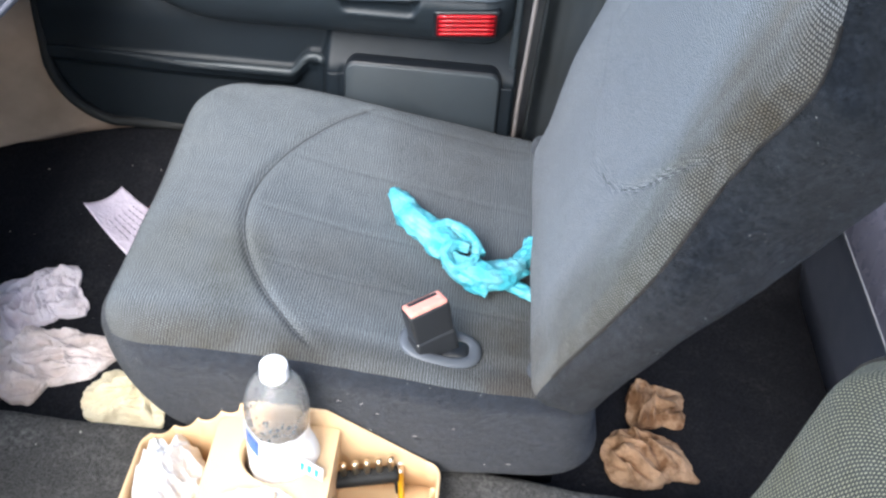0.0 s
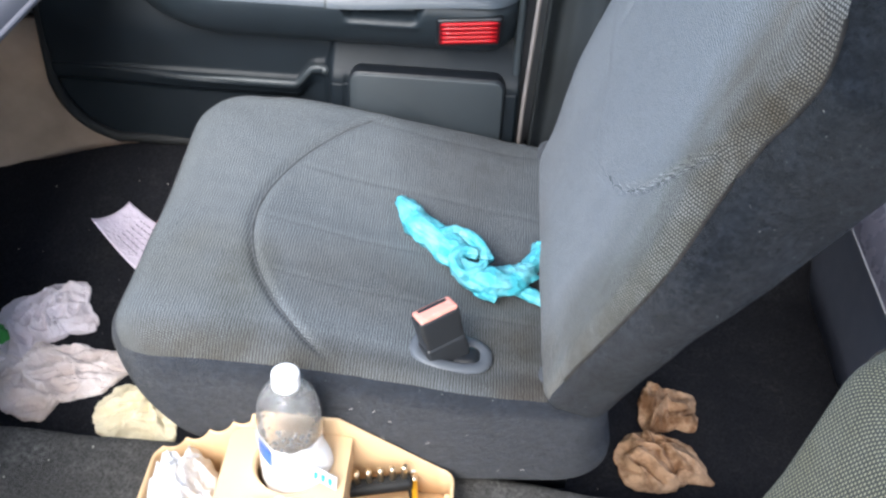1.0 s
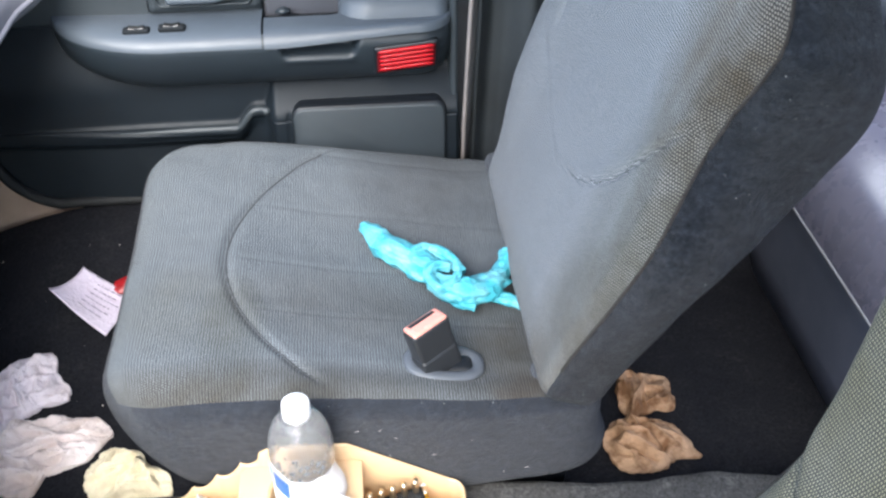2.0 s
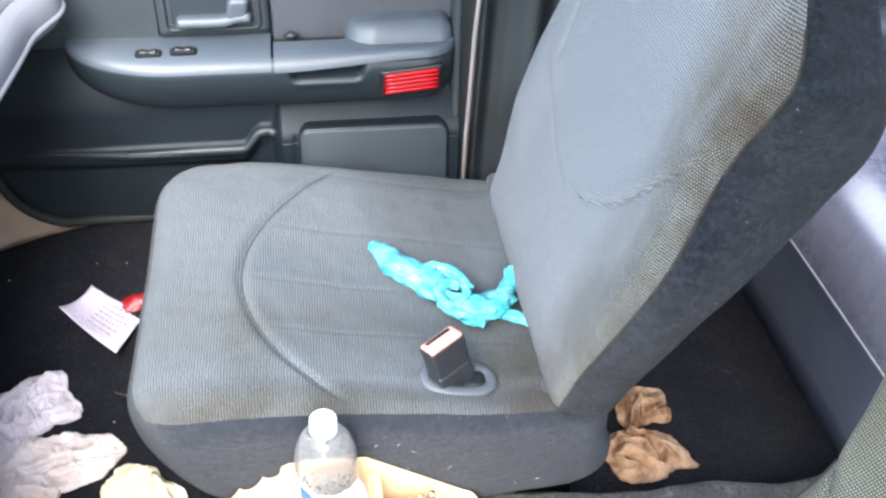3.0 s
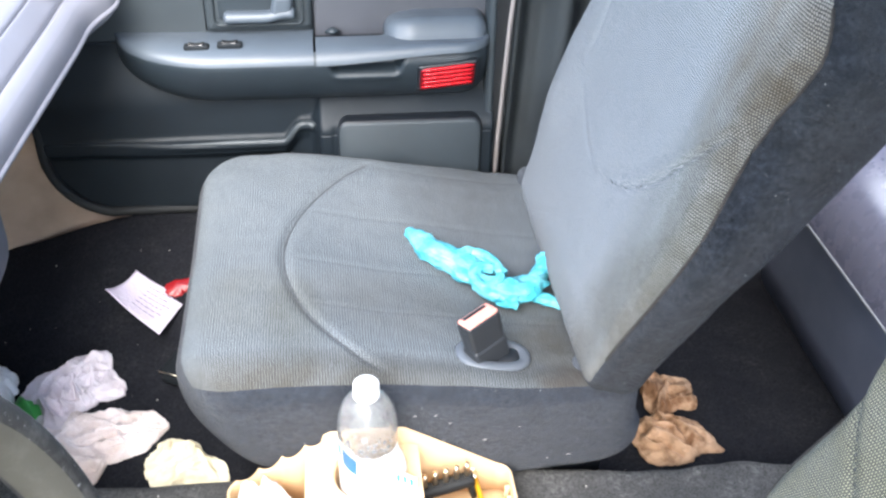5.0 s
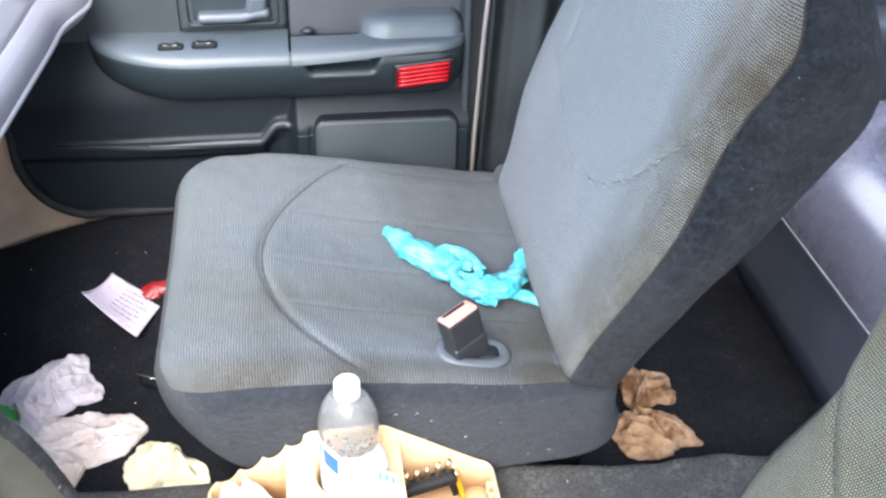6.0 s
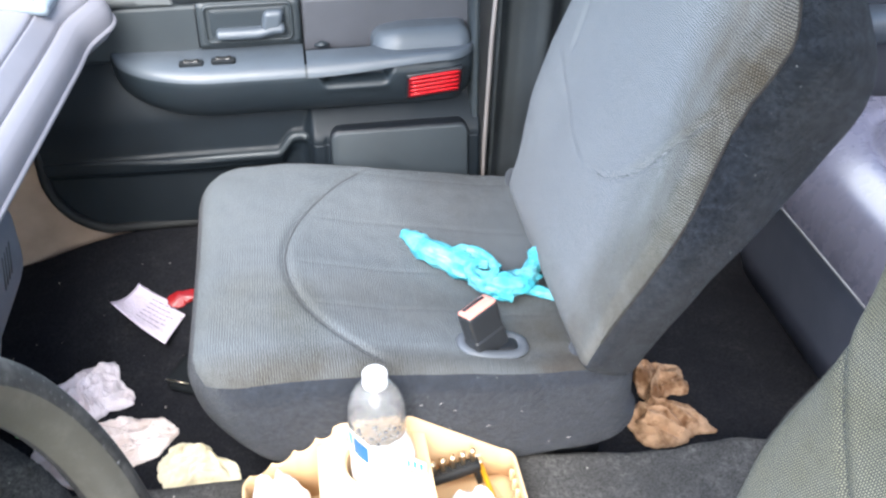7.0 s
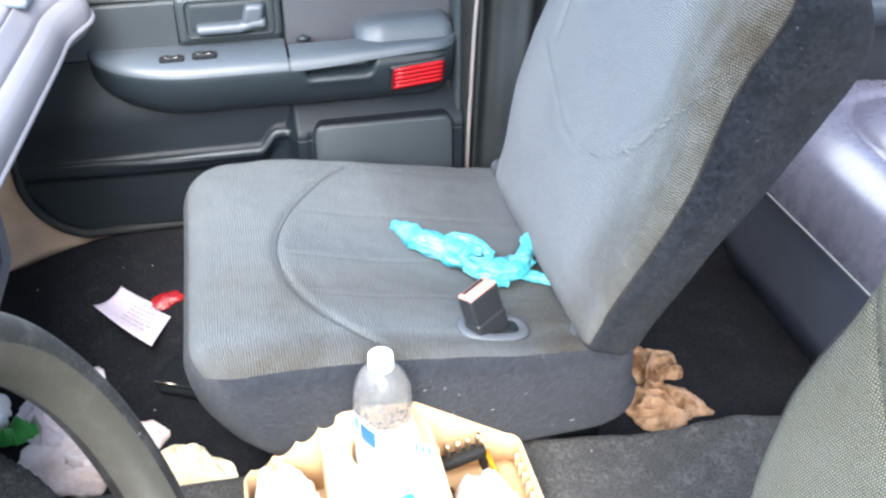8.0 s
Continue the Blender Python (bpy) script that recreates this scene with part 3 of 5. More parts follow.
w = part("wall_kick_panel", thicken(sheet(spread(-1.0, -0.30, 0.02), spread(0.04, 0.36, 0.02), lambda a, b: (a, kick_y(a, b), b)), (0, 0.015, 0)), M["kick"])
tagged(w, "scuffed brown kick panel beside the footwell", "wall", kind="structure")
w = part("wall_cowl", block((-1.0, 0.872, 0.37), (-0.50, 0.892, 0.68)), M["shell"])
tagged(w, "dark panel above the kick panel", "wall", kind="structure")


# ---- passenger door, closed ----
def lip_z(x):
    return 0.298 + 0.032 * smooth(-0.112, -0.078, x)


def door_y(x, z):
    """Inner face of the door: upper trim, hollow behind the armrest, map pocket below."""
    y = 0.872
    y -= 0.022 * smooth(0.47, 0.36, z)
    lip = lip_z(x)
    y -= (0.009 + 0.039 * smooth(-0.065, -0.045, x)) * smooth(lip + 0.006 + 0.054 * smooth(-0.065, -0.045, x), lip - 0.003, z) * smooth(-0.52, -0.26, x)
    y -= 0.008 * math.exp(-((z - lip + 0.006) / 0.007) ** 2) * smooth(-0.40, -0.25, x) * smooth(-0.050, -0.060, x)
    y += 0.012 * smooth(lip - 0.02, lip - 0.035, z) * smooth(-0.06, -0.10, x)
    for gx in (-0.050,):
        y += 0.004 * math.exp(-((x - gx) / 0.0022) ** 2) * smooth(0.47, 0.48, z)
    y += 0.004 * math.exp(-((z - 0.562) / 0.0022) ** 2)
    for gx in (-0.055, -0.024):
        y += 0.006 * math.exp(-((x - gx) / 0.0026) ** 2) * smooth(lip + 0.01, lip, z)
    return y


def door_keep(x, z):
    cx, cz, r = -0.40, 0.275, 0.115
    if x < cx and z < cz:
        return (x - cx) ** 2 + (z - cz) ** 2 < r * r
    return z > 0.160


def passenger_door():
    d = thing("car_door", (-0.1, 0.87, 0.16), "closed dark grey plastic car door with vinyl trim", "car door")
    for name, x0, x1, skin, label in (("upper_trim", -0.515, -0.0505, "door_mid", "grey vinyl upper door trim"), ("upper_insert", -0.0495, 0.245, "insert", "grey grained vinyl door insert")):
        part(name, thicken(sheet(spread(x0, x1, 0.004), spread(0.470, 0.70, 0.004), lambda a, b: (a, door_y(a, b), b)), (0, 0.02, 0)), M[skin], d, label)
    part("trim_panel", thicken(sheet(spread(-0.515, 0.245, 0.004), spread(0.160, 0.4695, 0.004), lambda a, b: (a, door_y(a, b), b), door_keep), (0, 0.02, 0)), M["door_lo"], d, "dark plastic lower door panel")
    low = sheet(spread(-0.513, 0.243, 0.004), spread(0.164, 0.36, 0.004), lambda a, b: (a, door_y(a, b) - 0.003, b),
                lambda a, b: door_keep(a, b - 0.002) and b < lip_z(a) + (0.001 if a < -0.06 else -0.004))
    part("map_pocket", thicken(low, (0, 0.002, 0)), M["door_lo"], d, "black moulded map pocket with a rolled lip")
    # lip in the paler trim tone, which stands for the light it catches
    lip_line = [Vector((x, door_y(x, lip_z(x)) - 0.0045, lip_z(x) - 0.001)) for x in spread(-0.300, -0.058, 0.006)]
    part("pocket_lip", tube(lip_line, lambda t: 0.0015 + 0.0050 * smooth(0.0, 0.55, t), 10), M["door_mid"], d, "rolled grey lip of the map pocket")
    top_z = lambda x: 0.567 + 0.060 * smooth(-0.245, -0.315, x) ** 0.8
    rise = [k / 12 for k in range(13)]
    swell = lambda a, t: (a, 0.868 - 0.012 * math.sin(min(1.0, t * 6) * math.pi / 2) + 0.02 * t * t, top_z(a) + t * (0.72 - top_z(a)))
    part("upper_pad", thicken(sheet(spread(-0.315, 0.243, 0.008), rise, swell), (0, 0.012, 0)), M["upper"], d, "lilac-grey padded upper trim")
    part("sail_panel", thicken(sheet(spread(-0.515, -0.255, 0.006), rise, lambda a, t: (a, 0.866, 0.566 + t * (top_z(a) - 0.570 if a > -0.314 else 0.14))), (0, 0.010, 0)), M["sail"], d, "pale grey front corner trim")
    edge = [(0.20, 0.862, 0.160), (-0.05, 0.860, 0.158), (-0.28, 0.856, 0.158), (-0.40, 0.852, 0.160)]
    edge += [(-0.40 - 0.118 * math.sin(a), 0.852, 0.275 - 0.118 * math.cos(a)) for a in (math.pi / 2 * k / 8 for k in range(1, 9))]
    edge += [(-0.52, 0.86, 0.36), (-0.52, 0.87, 0.50), (-0.52, 0.88, 0.66)]
    part("door_seal", tube(bend(edge, 4), 0.009, 8), M["rubber"], d, "black rubber door seal")
    part("weatherstrip", tube([(0.252, 0.812, 0.14), (0.254, 0.806, 0.30), (0.262, 0.802, 0.50), (0.278, 0.798, 0.72)], 0.0035, 8), M["strip"], d, "beige weatherstrip on the door's rear edge")
    part("rear_edge", soft_box((0.232, 0.815, 0.15), (0.246, 0.885, 0.70), 0.006, 0.02), M["door_mid"], d)

    section = [(0.880, 0.483), (0.850, 0.484), (0.825, 0.483), (0.806, 0.478), (0.793, 0.469), (0.788, 0.458), (0.789, 0.446), (0.795, 0.428),
               (0.804, 0.410), (0.816, 0.393), (0.832, 0.380), (0.852, 0.373), (0.880, 0.370)]
    section = [(p.y, p.z) for p in bend([(0, y, z) for y, z in section], 3)]

    def arm(x, i, grow=0.0):
        y, z = section[i]
        f = max(0.0, min(1.0, (x + 0.372) / 0.17))
        a = math.sqrt(max(0.0, 1 - (1 - f) ** 2))
        g = max(0.0, min(1.0, (0.238 - x) / 0.055))
        b = math.sqrt(max(0.0, 1 - (1 - g) ** 2))
        k = 0.25 + 0.75 * a
        sink = 0.010 * (1 - f)
        if grow:
            y -= 0.034 * smooth(5, 0, i) * smooth(0.085, 0.05, x)
            z += 0.016 * smooth(-0.05, 0.20, x) * smooth(6, 13, i) - 0.008 * smooth(3, 0, i) * smooth(0.085, 0.05, x)
        return (x, 0.885 - (0.885 - y + grow) * a * (0.45 + 0.55 * b), 0.484 + sink * 0.3 - (0.484 - z) * k * (0.62 + 0.38 * b) + grow * 0.6 * smooth(15, 9, i))

    def run(x0, x1, i0, i1, grow=0.0):
        return sheet(spread(x0, x1, 0.006), list(range(i0, i1 + 1)), lambda a, i: arm(a, i, grow))

    def lower_arm(x, i):
        """Side of the rear armrest half, with a finger hollow open at its top."""
        k = min(35, int(i))
        p = Vector(arm(x, k)).lerp(Vector(arm(x, k + 1)), i - k)
        slant = 0.35 * max(0.0, 0.466 - p.z)
        hollow = smooth(-0.034 + slant, -0.020 + slant, x) * smooth(0.096 - slant, 0.084 - slant, x) * smooth(0.436, 0.448, p.z)
        bead = math.exp(-((p.z - 0.432) / 0.006) ** 2) * smooth(-0.030, -0.012, x) * smooth(0.090, 0.076, x)
        return (p.x, p.y + 0.030 * hollow - 0.0035 * bead, p.z)

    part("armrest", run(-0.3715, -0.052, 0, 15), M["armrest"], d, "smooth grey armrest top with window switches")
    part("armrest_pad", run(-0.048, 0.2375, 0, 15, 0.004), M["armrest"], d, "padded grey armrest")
    part("armrest_underside", run(-0.3715, -0.052, 15, 36), M["armrest_shaded"], d)
    part("armrest_lower", sheet(spread(-0.052, 0.2375, 0.004), spread(10, 36, 0.75), lower_arm), M["armrest_shaded"], d, "dark armrest side with a hollow pull cup")
    part("elbow_pad", soft_box((0.064, 0.812, 0.452), (0.232, 0.892, 0.514), 0.021, 0.004, lambda p: Vector((p.x, p.y + 0.014 * smooth(0.11, 0.06, p.x) + 0.010 * smooth(0.475, 0.513, p.z), p.z - 0.008 * smooth(0.12, 0.06, p.x) * smooth(0.48, 0.5, p.z)))), M["armrest"], d, "raised padded elbow rest")
    # dark bump carries the shade of a screw dimple
    part("screw_well", tube([(-0.032, 0.858, 0.484), (-0.020, 0.858, 0.486), (-0.008, 0.858, 0.485)], lambda t: 0.003 + 0.007 * math.sin(t * math.pi), 14, flat=0.6), M["armrest_shaded"], d, "dark screw recess")
    # red reflector with ribs
    tilt = lambda p: Vector((p.x, p.y + 0.42 * (0.455 - p.z), p.z + 0.10 * (p.x - 0.16)))
    part("reflector_housing", soft_box((0.113, 0.7815, 0.400), (0.212, 0.800, 0.457), 0.005, 0.005, tilt), M["black"], d, "black reflector surround")
    rf = part("reflector", soft_box((0.118, 0.778, 0.405), (0.208, 0.800, 0.452), 0.004, 0.005, tilt), M["reddark"], d, "red ribbed safety reflector")
    for k in range(5):
        z = 0.4105 + 0.009 * k
        part("rib", soft_box((0.122, 0.7758, z), (0.204, 0.782, z + 0.0062), 0.0022, 0.01, tilt), M["red"], rf)
    # lid of the lower store
    part("lid_groove", plate((-0.0200, 0.200), (0.2240, 0.3520), 0.019, 0.7925, 0.05), M["black"], d, "dark joint round the lid")
    part("speaker_lid", plate((-0.018, 0.200), (0.222, 0.350), 0.018, 0.789, 0.05), M["door_mid"], d, "flat grey lid panel")
    # inner handle
    part("handle_plate", soft_box((-0.221, 0.8645, 0.488), (-0.0525, 0.876, 0.5655), 0.002, 0.01), M["door_mid"], d)
    part("plate_gap", block((-0.2235, 0.8685, 0.488), (-0.2215, 0.876, 0.5655), 0.0004, 0.02), M["black"], d, "dark joint beside the handle plate")
    bz = part("handle_bezel", frame_box((-0.211, 0.4965), (-0.064, 0.5640), 0.009, 0.858, 0.014), M["door_mid"], d, "grey handle surround")
    # hollow coloured darker to hold the shade its depth would give
    part("recess", soft_box((-0.203, 0.8635, 0.504), (-0.072, 0.880, 0.557), 0.006, 0.006), M["armrest_shaded"], bz, "dark hollow behind the handle")
    part("lever", soft_box((-0.192, 0.844, 0.5060), (-0.078, 0.866, 0.523), 0.007, 0.003,
                           lambda p: Vector((p.x, p.y + 0.25 * max(0.0, p.z - 0.512), p.z + 0.006 * smooth(-0.125, -0.095, p.x)))), M["armrest"], bz, "grey pull lever")
    part("lever_end", soft_box((-0.116, 0.846, 0.512), (-0.082, 0.866, 0.552), 0.009, 0.003, lambda p: Vector((p.x + 0.20 * (p.z - 0.53), p.y, p.z))), M["armrest"], bz)
    # window switches
    for x0, z0 in ((-0.256, 0.4835), (-0.204, 0.4855)):
        sw = part("window_switch", soft_box((x0 + 0.001, 0.810, z0 - 0.006), (x0 + 0.041, 0.826, z0 + 0.0035), 0.0044, 0.002), M["matte"], d, "black window switch")
        part("rocker", soft_box((x0 + 0.008, 0.812, z0 + 0.000), (x0 + 0.034, 0.8245, z0 + 0.0058), 0.0028, 0.002,
                                lambda p, c=x0 + 0.0215: Vector((p.x, p.y, p.z - 0.16 * max(0, 0.012 - abs(p.x - c))))), M["gloss"], sw)
    return d


def plate(lo, hi, r, y0, deep):
    """An upright panel in x and z with round corners and a softened edge."""
    bm = bmesh.new()
    (x0, z0), (x1, z1) = lo, hi
    rings = []
    for inset, y in ((0, y0 + deep), (0, y0 + 0.003), (0.001, y0 + 0.001), (0.003, y0)):
        q = r - inset
        rings.append([bm.verts.new((cx + q * math.cos(radians(a0 + 15 * k)), y, cz + q * math.sin(radians(a0 + 15 * k))))
                      for cx, cz, a0 in ((x1 - r, z1 - r, 0), (x0 + r, z1 - r, 90), (x0 + r, z0 + r, 180), (x1 - r, z0 + r, 270)) for k in range(7)])
    for a, b in zip(rings, rings[1:]):
        for k in range(len(a)):
            bm.faces.new((a[k], a[(k + 1) % len(a)], b[(k + 1) % len(a)], b[k]))
    bm.faces.new(rings[0]), bm.faces.new(rings[-1])
    return bm


def frame_box(lo, hi, border, y0, deep):
    """An upright frame in x and z, with rolled edges."""
    bm = bmesh.new()
    (x0, z0), (x1, z1) = lo, hi

    def ring(inset, y, r):
        pts = []
        for cx, cz, a0 in ((x1 - inset - r, z1 - inset - r, 0), (x0 + inset + r, z1 - inset - r, 90), (x0 + inset + r, z0 + inset + r, 180), (x1 - inset - r, z0 + inset + r, 270)):
            for k in range(7):
                a = radians(a0 + 15 * k)
                pts.append(bm.verts.new((cx + r * math.cos(a), y, cz + r * math.sin(a))))
        return pts

    rings = [ring(0, y0 + deep, 0.010), ring(0.0, y0 + 0.004, 0.010), ring(0.003, y0, 0.009), ring(border - 0.005, y0 + 0.002, 0.008), ring(border, y0 + deep, 0.006)]
    for a, b in zip(rings, rings[1:]):
        for k in range(len(a)):
            bm.faces.new((a[k], a[(k + 1) % len(a)], b[(k + 1) % len(a)], b[k]))
    return bm


passenger_door()


def rear_door():
    d = thing("rear_car_door", (0.9, 0.87, 0.0), "closed dark grey rear car door with a padded armrest", "car door")
    part("trim_panel", soft_box((0.45, 0.872, -0.05), (1.36, 0.92, 0.62), 0.012, 0.03), M["rear_door"], d)
    part("armrest", soft_box((0.70, 0.806, 0.425), (1.24, 0.885, 0.492), 0.022, 0.008, lambda p: Vector((p.x, p.y + 0.5 * max(0.0, 0.462 - p.z), p.z))), M["armrest"], d, "smooth lilac-grey armrest")
    part("lower_pocket", soft_box((0.62, 0.848, 0.02), (1.30, 0.885, 0.30), 0.014, 0.02), M["door_lo"], d, "dark moulded door pocket")
    return d


rear_door()


# ---- dashboard ----
# profile across the roll, from under its edge to the windscreen: back and up from the edge
DASH = [(-0.25, -0.050), (-0.09, -0.038), (-0.030, -0.028), (-0.012, -0.020), (-0.003, -0.010), (0.0, 0.0), (0.0, 0.012), (-0.003, 0.025), (-0.010, 0.036), (-0.020, 0.043),
        (-0.026, 0.0445), (-0.0305, 0.0410), (-0.033, 0.0480), (-0.040, 0.0565), (-0.048, 0.0655), (-0.0535, 0.0705), (-0.0575, 0.0665), (-0.0615, 0.0745), (-0.09, 0.082), (-0.20, 0.100), (-0.36, 0.120), (-0.56, 0.135)]
DASH = [(p.x, p.z) for p in bend([(x, 0, z) for x, z in DASH], 3)]


def dash_point(i, y):
    dx, dz = DASH[i]
    end = max(0.0, (y - 0.780) / 0.060)
    k = math.sqrt(max(0.0, 1 - end * end))
    side = max(y, 0.0)
    flare = 0.034 * smooth(0.72, 0.835, y)
    dx = -0.09 + (dx + 0.09) * (0.40 + 0.60 * k) if dx > -0.09 else dx
    dz = 0.030 + (dz - 0.030) * (0.40 + 0.60 * k)
    return (-0.402 + 0.12 * (side - 0.5) + flare * (1 if dx > -0.12 else 0.5) + dx, y, 0.533 + 0.065 * (side - 0.5) + 0.010 * smooth(0.66, 0.82, y) + dz)


def dashboard():
    d = thing("dashboard", (-0.6, 0.0, 0.5), "pale grey vinyl dashboard with a rolled stitched edge", "dashboard")
    ys = spread(-0.74, 0.70, 0.03) + [0.72, 0.735, 0.75, 0.765, 0.78, 0.79, 0.80, 0.81, 0.818, 0.825, 0.831, 0.836, 0.8395]
    part("pad", sheet(list(range(24, len(DASH))), ys, dash_point), M["dash"], d)
    part("pad_edge", sheet(list(range(0, 25)), ys, dash_point), M["dash"], d)
    for i in (33, 48):
        part("seam_line", tube([Vector(dash_point(i, y)) for y in ys], 0.0016, 6), M["dash_lo"], d, "dark stitched groove")
    part("welt", tube([Vector(dash_point(15, y)) + Vector((0.001, 0, 0)) for y in ys], 0.0042, 8), M["dash"], d)
    part("lower_panel", soft_box((-0.95, -0.74, 0.36), (-0.56, 0.76, 0.50), 0.04, 0.05), M["dash_lo"], d, "dark lower dash panel")
    part("console_panel", soft_box((-0.62, -0.14, 0.355), (-0.448, 0.165, 0.535), 0.045, 0.012,
                                  lambda p: Vector((p.x + 0.06 * smooth(0.30, 0.52, p.z) - 0.05 * smooth(0.44, 0.355, p.z), p.y, p.z))), M["dash_lo"], d, "dark grey lower console panel")
    part("knee_panel", soft_box((-0.62, -0.16, 0.345), (-0.430, 0.402, 0.512), 0.035, 0.010,
                                lambda p: Vector((p.x - 0.03 * smooth(0.42, 0.345, p.z), p.y - 0.09 * smooth(0.43, 0.345, p.z) * smooth(0.1, 0.4, p.y), p.z))), M["knee"], d, "blue-grey plastic knee panel under the dash")
    for k in range(4):
        y = 0.285 + 0.012 * k
        part("panel_slot", soft_box((-0.4325, y, 0.437), (-0.4285, y + 0.005, 0.472), 0.0012, 0.01, lambda p: Vector((p.x, p.y + 0.5 * (p.z - 0.45), p.z))), M["black"], d, "dark vent slit")
    # solid black block put where the console recess lies in shade
    part("stack_recess", soft_box((-0.44, -0.09, 0.405), (-0.402, 0.10, 0.45), 0.01, 0.02), M["black"], d, "solid black block for the dark console recess")
    deck = lambda p: Vector((p.x + 0.12 * (p.y - 0.63), p.y, p.z - 0.17 * (p.x + 0.44) + 0.065 * (p.y - 0.63)))
    v = part("side_vent", soft_box((-0.505, 0.702, 0.614), (-0.420, 0.785, 0.6340), 0.005, 0.01, deck), M["dash_trim"], d, "pale blue vent surround")
    for k in range(5):
        y = 0.711 + 0.0145 * k
        part("slot", soft_box((-0.490, y, 0.627), (-0.437, y + 0.008, 0.6357), 0.002, 0.01, deck), M["black"], v, "dark vent slot")
    return d


dashboard()


# ---- seats ----
def cushion_top(x):
    return 0.293 - 0.062 * smooth(-0.16, 0.36, x)


def seat(name, mirror, label, recline=19.8):
    """Bucket seat. mirror(p) puts it on its own side of the car."""
    s = thing(name, mirror(Vector((0.05, 0.51, 0.06))), label, "car seat", "front seats")
    mid = 0.512

    def seam_x(y):
        d = y - mid
        return -0.108 + 2.15 * d * d * (1.0 if d < 0 else 1.1)

    def cushion_shape(p):
        x, y, z = p
        for fx, fy, r, sy in ((-0.247, 0.238, 0.080, 1), (-0.247, 0.790, 0.060, -1)):
            a, b = (fx + r - x) / r, (fy + sy * r - y) * sy / r
            if a > 0 and b > 0:
                a, b = min(1.0, a), min(1.0, b)
                x, y = fx + r - r * a * math.sqrt(1 - b * b / 2), fy + sy * (r - r * b * math.sqrt(1 - a * a / 2))
        u = (z - 0.115) / 0.175
        top = smooth(0.55, 0.95, u)
        z = 0.115 + u * (cushion_top(x) - 0.115)
        d = abs(y - mid)
        # front face runs back towards the floor, corners rounded in plan
        k = smooth(0.06, -0.24, x)
        x += (1 - u) ** 2.6 * 0.085 * smooth(-0.02, -0.22, x)
        x += 0.055 * k * smooth(0.17, 0.29, d) ** 1.6 * (0.05 if y < mid else 0.8)
        y -= (y - mid) * 0.05 * smooth(0.15, 0.36, x)
        y += 0.009 * math.sin(min(1.0, max(0.0, 1 - u)) * math.pi) * (-1 if y < mid else 1) * smooth(0.2, 0.27, d)
        if u < 0.4:
            z -= 0.034 * smooth(-0.10, 0.12, x) * (1 - 0.6 * smooth(0.31, 0.37, x))
            x += 0.010 * smooth(0.25, 0.37, x)
        if top > 0:
            z += 0.022 * top * smooth(0.02, 0.25, y - mid)
            z -= 0.016 * top * max(0.0, 1 - (d / 0.2) ** 2) * smooth(-0.16, 0.05, x)
            g = x - seam_x(y)
            z -= 0.0058 * top * math.exp(-(g / 0.0065) ** 2) * (1 - smooth(0.225, 0.255, d))
            z += 0.0007 * top * (math.exp(-((g - 0.018) / 0.014) ** 2) + math.exp(-((g + 0.018) / 0.014) ** 2))
            if g > 0.012 and x < 0.30:
                for q in (0.40, 0.505, 0.62, 0.735):
                    w = y - q + 0.03 * (x - 0.1) - 0.004 * noise.noise((x * 12, q * 9, 1))
                    z -= 0.0012 * top * math.exp(-(w / 0.0030) ** 2) - 0.0005 * top * math.exp(-(w / 0.02) ** 2)
        z += 0.018 * (smooth(-0.25, 0.18, x) - 0.55) * smooth(0.30, 0.245, y) * smooth(0.3, 0.8, u)
        z += 0.0025 * noise.noise((x * 11, y * 11, z * 11)) + 0.0012 * noise.noise((x * 34, y * 34, z * 34))
        return Vector((x, y, z))

    def bend_cushion(p):
        return mirror(cushion_shape(p))

    def on_seam(y):
        p = Vector((seam_x(y), y, 0.290))
        for _ in range(4):
            q = cushion_shape(p)
            p.x += seam_x(q.y) - q.x
        return mirror(cushion_shape(p) + Vector((0, 0, 0.0004)))

    bm = soft_box((-0.247, 0.238, 0.115), (0.37, 0.79, 0.290), 0.040, 0.0036, bend_cushion)
    top, side = split(bm, lambda f, m: f[m] == 6)
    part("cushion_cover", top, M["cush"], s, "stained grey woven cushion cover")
    part("cushion_skirt", side, M["skirt"], s, "dark blue-grey velour skirt")

    # dark tube laid in the groove draws the crease's shade
    part("dark_seam", tube([on_seam(y) for y in spread(mid - 0.232, mid + 0.235, 0.006)], 0.0013, 6), M["seam"], s, "sewn seam drawn dark for the shade in its groove")
    rnd = random.Random(17)
    bm = bmesh.new()
    for _ in range(9):
        x, z, a, far = rnd.uniform(-0.10, 0.29), rnd.uniform(0.17, 0.235), rnd.uniform(0, 6.3), rnd.uniform(0.001, 0.003)
        ends = [cushion_shape(Vector((x + k * far * math.cos(a), 0.238, z + k * far * math.sin(a) * 0.6 + 0.0012 * (k == 1)))) + Vector((0, -0.0009, 0)) for k in (0, 1, 2)]
        add(bm, tube([mirror(q) for q in ends], 0.00028, 5))
    part("lint", bm, M["lint"], s, "white lint threads stuck to the skirt")["kind"] = "stuff"
    # backrest, built upright and then leant back
    def panel_line(y):
        slope, out = 1.20 if y < 0 else 0.62, abs(y) - 0.09
        return 0.182 + slope * 0.5 * (out + math.sqrt(out * out + 0.0050)) + 0.003 * noise.noise((y * 16, 0, 2)), slope

    def back_wide(z):
        return 0.258 + 0.050 * smooth(0.0, 0.28, z) - 0.017 * smooth(0.27, 0.40, z) + 0.029 * smooth(0.40, 0.54, z) - 0.11 * smooth(0.515, 0.66, z)

    def bend_back(p):
        x, y, z = p
        wide = back_wide(z)
        y = y / 0.3 * wide
